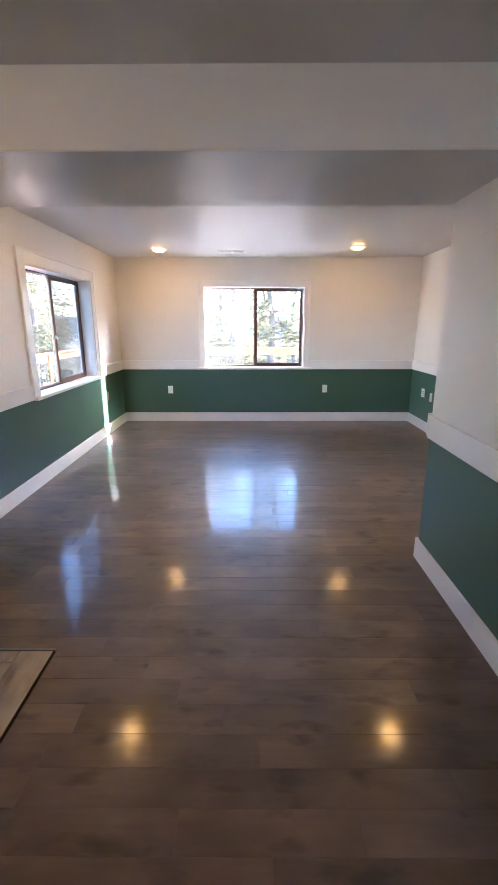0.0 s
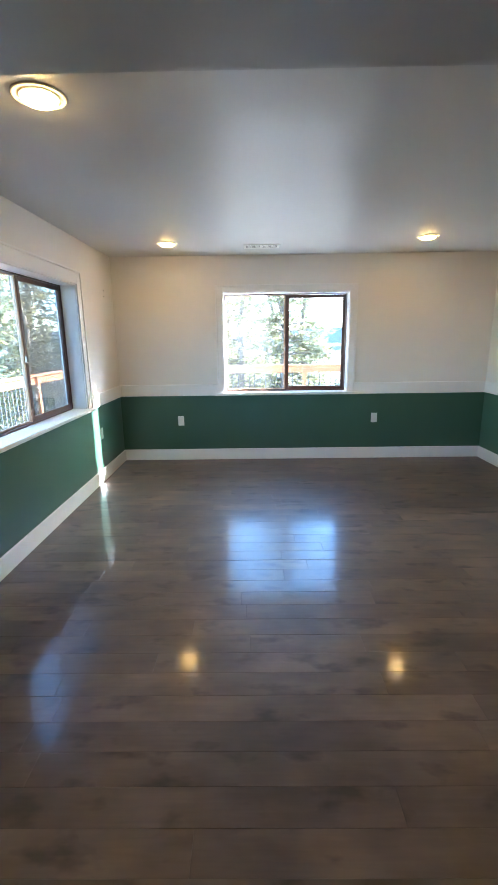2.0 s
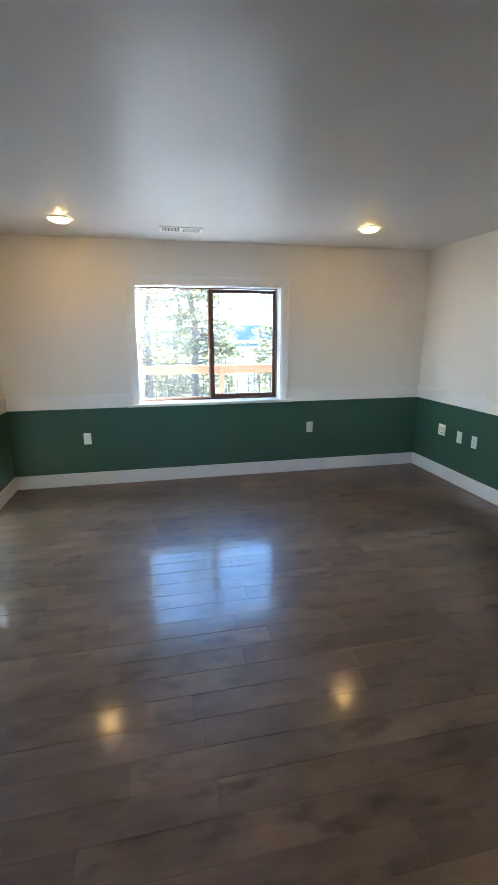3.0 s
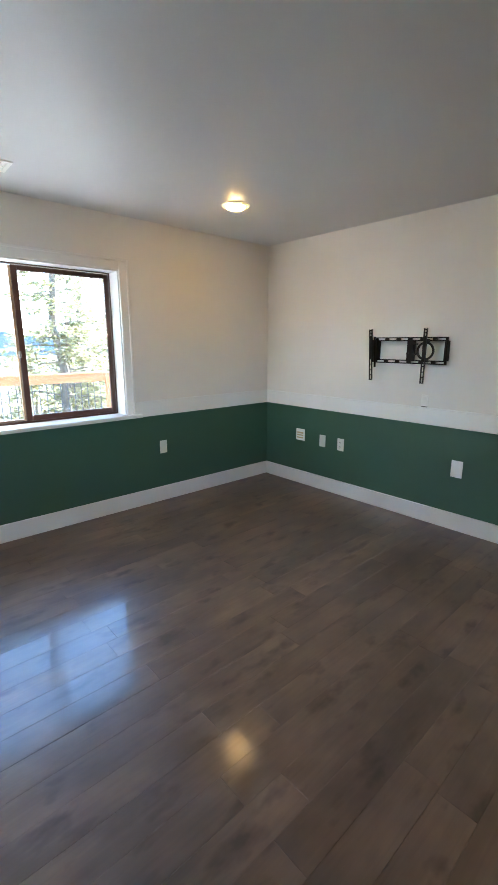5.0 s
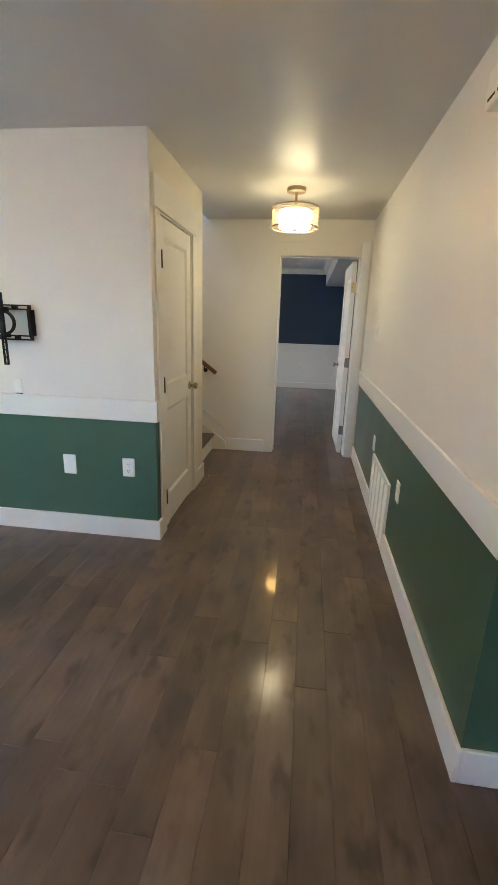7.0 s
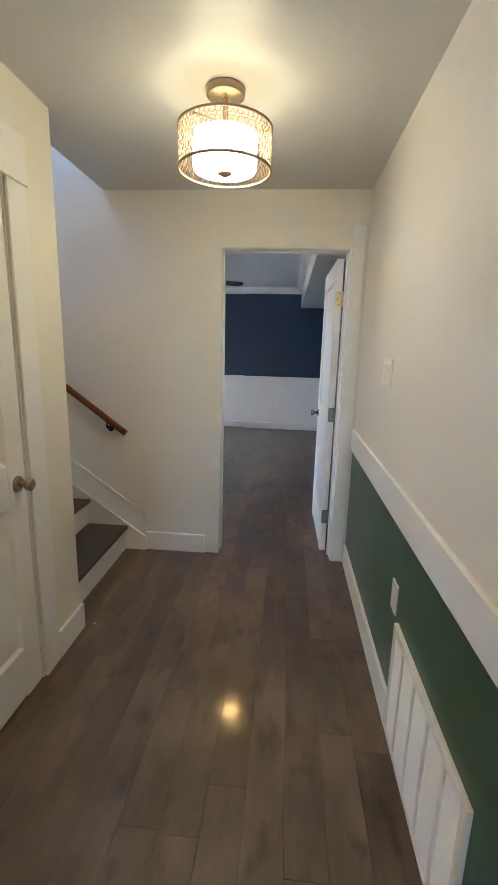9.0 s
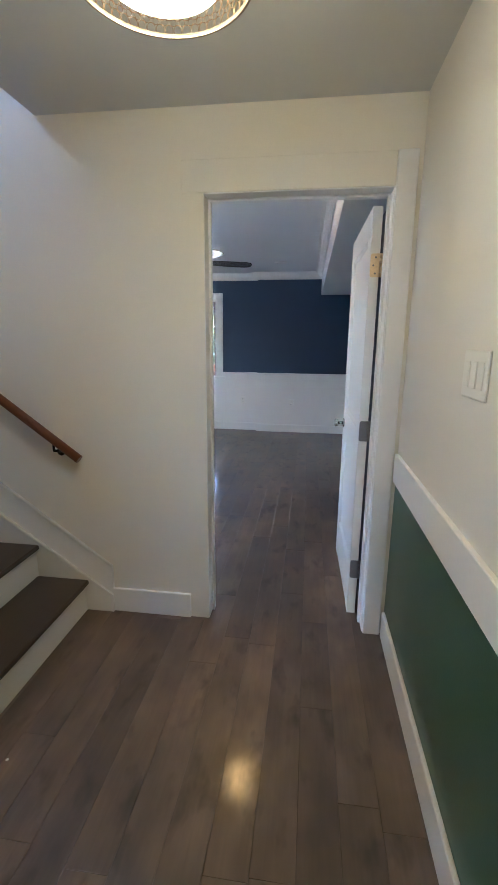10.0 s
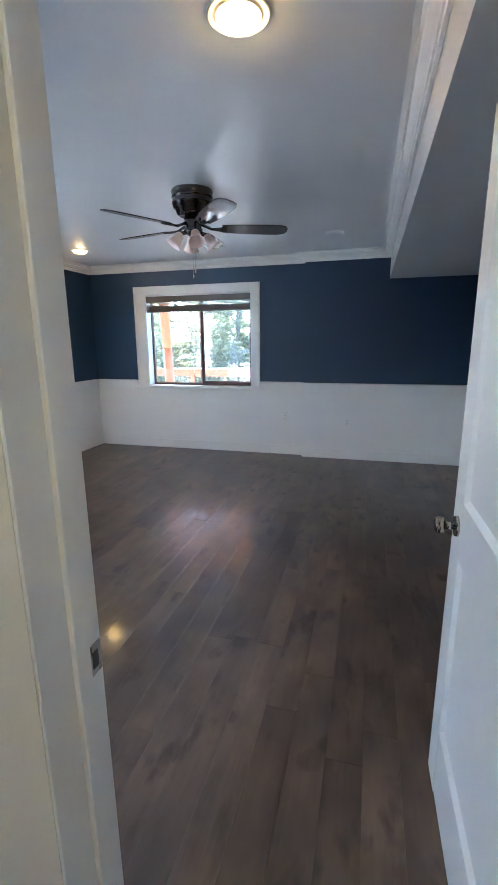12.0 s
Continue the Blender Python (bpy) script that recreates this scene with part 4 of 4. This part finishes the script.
for k in range(4):
    a = radians(30 + 90 * k)
    u = Vector((math.cos(a), math.sin(a), 0))
    bm = bmesh.new()
    p0, p1 = u * 0.045 + Vector((0, 0, -0.262)), u * 0.085 + Vector((0, 0, -0.272))
    add_tube(bm, p0, p1, 0.012, 0.016, 12)
    arm = part("lamp_arm", bm, GUN, fan)
    bm = bmesh.new()
    w = (u * 0.75 + Vector((0, 0, -1))).normalized()
    q = w.to_track_quat("Z", "Y")
    prev = None
    for r, h in ((0.020, 0.0), (0.030, 0.012), (0.034, 0.04), (0.042, 0.07), (0.056, 0.095), (0.053, 0.095), (0.039, 0.07), (0.030, 0.04)):
        ring = [bm.verts.new(p1 + q @ Vector((r * math.cos(6.2832 * i / 20), r * math.sin(6.2832 * i / 20), h))) for i in range(20)]
        if prev:
            for i in range(20):
                bm.faces.new((prev[i], prev[(i + 1) % 20], ring[(i + 1) % 20], ring[i])).smooth = True
        prev = ring
    part("shade", bm, FROST, arm, "frosted glass bell shade")
for x, l in ((0.02, 0.22), (-0.02, 0.26)):
    bm = bmesh.new()
    add_tube(bm, (x, 0.0, -0.28), (x, 0.0, -0.28 - l), 0.0012, seg=5)
    add_tube(bm, (x, 0.0, -0.28 - l), (x, 0.0, -0.30 - l), 0.006, 0.004, seg=8)
    part("pull_chain", bm, NICKEL, fan)

# ---- raised slat blind ----
bl = thing("window_blind", pose(BE, WWY[1], WWZ[0], 0, 0, -90), "grey-brown slat blind drawn up at the window top", "blind")
one(bl, "headrail", BLIND, 0.005, 0.02, 1.090, 1.455, 0.075, 1.166, bevel=0.003)
for i in range(11):
    z = 0.985 + i * 0.0056
    one(bl, "slat", BLIND, 0.012 + 0.002 * (i % 3), 0.022, z, 1.448, 0.074, z + 0.0045)
one(bl, "bottom_rail", BLIND, 0.010, 0.024, 0.965, 1.450, 0.072, 0.983, bevel=0.003)
for i in range(2):
    one(bl, "slat", BLIND, 0.012, 0.026, 1.058 + i * 0.018, 1.448, 0.072, 1.062 + i * 0.018)
for x in (0.22, 0.73, 1.24):
    one(bl, "cord", BLIND, x - 0.001, 0.047, 0.98, x + 0.001, 0.049, 1.106)

# ---- tiled hearth pad and claw foot ----
hp = thing("hearth_pad", pose(0, 0, 0), "wood-look tile pad with dark metal edge", "hearth pad")
one(hp, "base", SUBFLOOR, -1.76, 0.60, 0.0, -0.722, 2.232, 0.004)
one(hp, "edge_strip", HINGEDARK, -1.745, 2.222, 0.0, -0.722, 2.233, 0.011, label="dark metal edge strip")
one(hp, "edge_strip", SUBFLOOR, -0.729, 0.60, 0.0, -0.722, 2.222, 0.009)
k = 0
for i in range(7):
    x1 = -0.731 - i * 0.148
    x0 = max(-1.745, x1 - 0.146)
    if x1 - x0 < 0.02:
        continue
    y = 0.60 + (0.35 if i % 2 else 0.0) - 0.6
    while y < 2.22:
        ya, yb = max(0.60, y), min(2.220, y + 0.898)
        y += 0.90
        if yb - ya < 0.05:
            continue
        bm = bmesh.new()
        add_box(bm, -(yb - ya) / 2, -(x1 - x0) / 2, 0, (yb - ya) / 2, (x1 - x0) / 2, 0.0085)
        soften(bm, 0.0012)
        t_ = part("tile", bm, PADTILE, hp)
        t_.matrix_basis = pose((x0 + x1) / 2, (ya + yb) / 2, 0, 0, 0, 90)
cf = thing("claw_foot", pose(-0.765, 1.60, 0.0085), "black cast-iron claw foot standing on the pad", "stove foot")
bm = bmesh.new()
for a in (-40, 0, 40):
    u = Vector((math.cos(radians(a)), math.sin(radians(a)), 0))
    add_tube(bm, u * -0.02 + Vector((0, 0, 0.035)), u * 0.03 + Vector((0, 0, 0.022)), 0.014, 0.013, 8)
    add_tube(bm, u * 0.03 + Vector((0, 0, 0.022)), u * 0.05 + Vector((0, 0, 0.003)), 0.012, 0.004, 8)
add_tube(bm, (-0.03, 0, 0.0), (-0.03, 0, 0.045), 0.03, 0.024, 10)
add_tube(bm, (-0.03, 0, 0.045), (-0.055, 0, 0.12), 0.022, 0.028, 10)
part("foot", bm, BLACK, cf)

for x, y, r in ((3.84, 4.47, 0.006),):
    fl = thing("paint_fleck", pose(x, y, 0.0), "tiny white paint fleck lying on the floor", "debris")
    bm = bmesh.new()
    add_lathe(bm, [(0.0, 0.0), (r, 0.0), (r * 0.8, 0.0018), (0.0, 0.0022)], 7)
    part("chip", bm, TRIM, fl)

# ---- outdoors ----
gm = bmesh.new()
rs = (0, 30, 80, 250, 900, 3000)
prev = None
for r in rs:
    cur = []
    for i in range(48):
        a = 6.28319 * i / 48
        x, y = 3 + r * math.cos(a), 4 + r * math.sin(a)
        z = -3.2 - (0.06 * min(r, 250)) + (noise.noise(Vector((x * 0.03, y * 0.03, 0))) * min(4, r * 0.03))
        cur.append(gm.verts.new((x, y, z)) if r else None)
    if r == 0:
        c0 = gm.verts.new((3, 4, -3.2))
    elif prev is None or prev[0] is None:
        for i in range(48):
            gm.faces.new((c0, cur[i], cur[(i + 1) % 48]))
    else:
        for i in range(48):
            gm.faces.new((prev[i], cur[i], cur[(i + 1) % 48], prev[(i + 1) % 48]))
    prev = cur
struct(finish("ground", gm, GROUND), "sloping forest ground", "ground")
hm = bmesh.new()
for rad, base, amp, sd_ in ((700, -30, 40, 3.0), (1600, -30, 80, 9.0)):
    lo, hi = [], []
    for i in range(160):
        a = 6.28319 * i / 160
        h = base + amp * (0.55 + 0.45 * noise.noise(Vector((math.cos(a) * 3, math.sin(a) * 3, sd_))) + 0.12 * noise.noise(Vector((math.cos(a) * 14, math.sin(a) * 14, sd_))))
        lo.append(hm.verts.new((rad * math.cos(a), rad * math.sin(a), -60)))
        hi.append(hm.verts.new(((rad + 60) * math.cos(a), (rad + 60) * math.sin(a), h)))
    for i in range(160):
        hm.faces.new((lo[i], lo[(i + 1) % 160], hi[(i + 1) % 160], hi[i]))
struct(finish("backdrop", hm, HILL), "forested ridges far off, coloured blue for haze", "hills")

# decks round the house, with cedar rails
DZK = -0.16


def deck(x0, y0, x1, y1, label):
    ob = thing("deck", pose(0, 0, 0), label, "deck", kind="structure")
    one(ob, "joists", CEDAR, x0, y0, DZK - 0.25, x1, y1, DZK - 0.045)
    bm = bmesh.new()
    y = y0
    while y < y1 - 0.01:
        add_box(bm, x0, y, DZK - 0.04, x1, min(y1, y + 0.136), DZK)
        y += 0.142
    p = part("deck_boards", bm, DECKWOOD, ob)
    p["kind"] = "stuff"
    return ob


deck(-4.3, 7.36, 9.0, 12.2, "wooden deck outside the big room")
deck(-4.3, 0.0, -1.97, 7.36, "wooden side deck")
deck(10.02, 1.0, 13.8, 9.5, "wooden deck outside the bedroom")


def deck_rail(a, b, label, posts):
    """Cedar rail: cap, face board, bottom rail, posts and thin dark balusters, from a to b."""
    a, b = Vector((*a, DZK)), Vector((*b, DZK))
    L = (b - a).length
    ob = thing("deck_railing", Matrix.Translation(a) @ Matrix.Rotation(math.atan2(b.y - a.y, b.x - a.x), 4, 'Z'), label, "railing")
    one(ob, "cap", CEDAR, -0.05, -0.07, 0.985, L + 0.05, 0.07, 1.022, bevel=0.004)
    one(ob, "top_rail", CEDAR, 0, -0.02, 0.845, L, 0.02, 0.985, bevel=0.003)
    one(ob, "bottom_rail", CEDAR, 0, -0.02, 0.08, L, 0.02, 0.165, bevel=0.003)
    for s in posts:
        one(ob, "post", CEDAR, s - 0.045, -0.066, 0, s + 0.045, -0.0205, 0.985, bevel=0.003)
    first = None
    n = int(L / 0.125)
    for i in range(n):
        s = 0.06 + i * 0.125
        if first is None:
            bm = bmesh.new()
            add_box(bm, s - 0.0065, -0.0065, 0.165, s + 0.0065, 0.0065, 0.845)
            first = part("baluster", bm, IRON, ob)
        else:
            o = new("baluster", first.data)
            o.parent, o.location = ob, (s - 0.06, 0, 0)
    return ob


deck_rail((-4.2, 12.1), (9.0, 12.1), "cedar deck railing with dark balusters", (0.1, 2.1, 5.2, 7.2, 9.2, 11.2, 13.0))
deck_rail((-4.2, 0.1), (-4.2, 12.1), "cedar side deck railing with dark balusters", (0.1, 2.1, 4.1, 6.1, 8.1, 9.9))
deck_rail((13.7, 9.4), (13.7, 1.1), "red-brown deck railing outside the bedroom", (0.1, 2.0, 4.2, 6.2, 8.1))
pp = thing("deck_post", pose(12.2, 7.25, DZK), "peeled log post holding the deck roof", "post")
bm = bmesh.new()
add_tube(bm, (0, 0, 0), (0.0, 0.05, 1.5), 0.10, 0.085, 12)
add_tube(bm, (0.0, 0.05, 1.5), (0, 0.10, 2.78), 0.095, 0.09, 12)
part("log", bm, CEDAR, pp)


# conifers: tapered trunk, drooping limbs, many small needle sprays
def conifer(m, high, spread, seed, label):
    rnd = random.Random(seed)
    ob = thing("conifer", m, label, "tree", "trees round the house")
    bm = bmesh.new()
    seg = 8
    prev, pz = Vector((0, 0, 0)), 0.0
    for i in range(seg):
        nx = Vector((rnd.uniform(-0.06, 0.06) * i, rnd.uniform(-0.06, 0.06) * i, high * (i + 1) / seg))
        add_tube(bm, prev, nx, 0.20 * (1 - i / seg) + 0.02, 0.20 * (1 - (i + 1) / seg) + 0.02, 9, caps=False)
        prev = nx
    verts, faces = [], []
    z = high * 0.10
    while z < high * 0.98:
        f = 1 - z / high
        reach = spread * (0.25 + 0.75 * f ** 0.8)
        for _ in range(rnd.randint(3, 5)):
            a = rnd.uniform(0, 6.283)
            ln = reach * rnd.uniform(0.55, 1.05)
            tip = Vector((math.cos(a) * ln, math.sin(a) * ln, z + ln * rnd.uniform(-0.25, 0.12)))
            root = Vector((0, 0, z))
            mid_ = root.lerp(tip, 0.5) + Vector((0, 0, ln * 0.07))
            add_tube(bm, root, mid_, 0.028 * f + 0.012, 0.018 * f + 0.008, 5, caps=False)
            add_tube(bm, mid_, tip, 0.018 * f + 0.008, 0.004, 5, caps=False)
            n = int(ln * 32)
            for k in range(n):
                t = rnd.uniform(0.22, 1.0)
                p = (root.lerp(mid_, t * 2) if t < 0.5 else mid_.lerp(tip, t * 2 - 1)) + Vector((rnd.gauss(0, 0.10), rnd.gauss(0, 0.10), rnd.gauss(-0.03, 0.07))) * (0.5 + ln * 0.4)
                dirn = Vector((math.cos(a) + rnd.gauss(0, 0.8), math.sin(a) + rnd.gauss(0, 0.8), rnd.gauss(-0.1, 0.4))).normalized()
                side = dirn.cross(Vector((rnd.gauss(0, 1), rnd.gauss(0, 1), 1.2))).normalized()
                s, w_ = rnd.uniform(0.14, 0.30), rnd.uniform(0.025, 0.055)
                b0 = len(verts)
                verts += [p - side * w_ * 0.4, p + dirn * s * 0.6 - side * w_, p + dirn * s, p + dirn * s * 0.5 + side * w_]
                faces.append((b0, b0 + 1, b0 + 2, b0 + 3))
        z += rnd.uniform(0.16, 0.36)
    part("trunk", bm, BARK, ob)
    me = bpy.data.meshes.new("crown")
    me.from_pydata([tuple(v) for v in verts], [], faces)
    me.materials.append(NEEDLE)
    cr = new("crown", me)
    cr.parent = ob
    return ob


TL = "tall green conifer with open drooping branches"
protos = [conifer(pose(0.9, 17.5, -4.3), 12.0, 2.3, 1, TL), conifer(pose(-2.9, 16.2, -4.2), 10.0, 2.0, 2, TL), conifer(pose(4.6, 19.0, -4.5), 13.0, 2.6, 3, TL)]
spots = [(-1.2, 21.0, 0, 40), (-5.8, 18.5, 1, 90), (6.9, 23.0, 0, 10), (-8.0, 13.0, 2, 60), (-9.5, 8.0, 0, 200), (-8.2, 18.0, 2, 150), (-12.0, 15.5, 1, 20), (10.0, 27.0, 1, 0),
         (2.6, 27.0, 2, 80), (-4.5, 27.0, 0, 260), (17.0, 6.2, 0, 30), (18.5, 9.0, 1, 110), (17.5, 3.6, 2, 70), (21.0, 7.5, 2, 190), (20.0, 11.8, 0, 300), (20.5, 4.8, 1, 15), (24, 9.5, 0, 77), (-14, 9.5, 2, 10),
         (-0.6, 18.8, 1, 130), (-2.2, 23.5, 2, 30), (-6.5, 22.5, 1, 300), (0.6, 24.5, 0, 160), (-10.5, 11.8, 1, 75), (-7.4, 10.4, 1, 160),
         (-9.8, 19.5, 0, 35), (-7.0, 15.4, 1, 280), (18.0, 7.6, 1, 20), (19.3, 6.2, 0, 140), (17.2, 10.4, 2, 260), (19.0, 3.0, 0, 210), (22.0, 10.2, 2, 120), (25.0, 6.8, 2, 15),
         (24.5, 13.2, 1, 35), (26.5, 15.0, 0, 220), (27.0, 10.4, 2, 95), (28.5, 13.6, 1, 310), (30.5, 17.0, 2, 5), (31.5, 14.4, 0, 165), (25.2, 11.2, 0, 250), (29.0, 11.8, 1, 140), (26, 12, 0, 10), (21.5, 13.5, 1, 60), (18.6, 12.6, 2, 200)]
for x, y, k, a in spots:
    r = math.hypot(x - 3, y - 4)
    s = 0.60 if 15 < x < 19.4 else 0.72 if 15 < x < 23 else 1.0                             # young trees below the bedroom deck
    copy_thing(protos[k], pose(x, y, -3.2 - 0.06 * r - 0.3, 0, 0, a) @ Matrix.Scale(s, 4))

grove = random.Random(11)                                        # lower growth down the slope
for i in range(64):
    if i < 44:
        x, y = grove.uniform(-17, 12), grove.uniform(19, 38)
    else:
        x, y = grove.uniform(18, 34), grove.uniform(0, 17)
    r = math.hypot(x - 3, y - 4)
    copy_thing(protos[i % 3], pose(x, y, -3.2 - 0.06 * r - 0.3, 0, 0, grove.uniform(0, 360)) @ Matrix.Scale(grove.uniform(0.46, 0.66), 4))

# ---- floor ----
FX0, FX1, FY0, FY1 = LW - 0.15, 9.95, SE - 0.1, 8.3
PW = 0.127
floor = struct(boxes("floor", [(FX0, FY0, -0.05, FX1, FY1, -0.006, 0)], [SUBFLOOR]), "dark stained wood plank floor", "floor")
LENS = (0.55, 0.75, 0.95, 1.15, 1.4, 1.7)
plank_meshes = {}


def plank_geo(bm, x0, y0, x1, y1, top, c=0.0009, tilt=0.0):
    """One board with eased edges; tilt lifts its far edge a little."""
    tops = (top, top, top + tilt, top + tilt)
    corners = ((x0, y0), (x1, y0), (x1, y1), (x0, y1))
    lo = [bm.verts.new((x, y, -0.006)) for x, y in corners]
    md = [bm.verts.new((x, y, t - c)) for (x, y), t in zip(corners, tops)]
    hi = [bm.verts.new((x + dx * c, y + dy * c, t)) for (x, y), t, dx, dy in zip(corners, tops, (1, -1, -1, 1), (1, 1, -1, -1))]
    for p, q in ((lo, md), (md, hi)):
        for i in range(4):
            bm.faces.new((p[i], p[(i + 1) % 4], q[(i + 1) % 4], q[i]))
    bm.faces.new(hi)


for L in LENS:
    bm = bmesh.new()
    plank_geo(bm, 0, 0, L - 0.0005, PW - 0.0005, 0)
    me = bpy.data.meshes.new("plank")
    bmesh.ops.recalc_face_normals(bm, faces=bm.faces)
    bm.to_mesh(me)
    bm.free()
    me.materials.append(PLANK)
    plank_meshes[L] = me
rest = bmesh.new()
rp = random.Random(5)
count = 0
y = 3.594 - PW * 41
while y < FY1:
    x = FX0 - rp.uniform(0, 1.2)
    while x < FX1:
        L = rp.choice(LENS)
        z = rp.uniform(-0.0004, 0.0)
        near = (-1.0 < x < 1.6 and 2.3 < y < 5.3) or (0.9 < x < 5.2 and 3.0 < y < 4.55)
        lean = rp.gauss(0, 0.0016)                              # boards never lie quite flat
        if near and count < 295:
            o = new("plank", plank_meshes[L])
            o.parent, o.matrix_basis = floor, Matrix.Translation((x, y, z - abs(lean) * PW * 0.5)) @ Matrix.Rotation(lean, 4, 'X')
            count += 1
        else:
            plank_geo(rest, x, y, x + L - 0.0005, y + PW - 0.0005, z * 0.6, 0.0007, lean * PW * 0.5)
        x += L
    y += PW
rs_ = part("planks", rest, PLANKS, floor)
rs_["kind"] = "stuff"
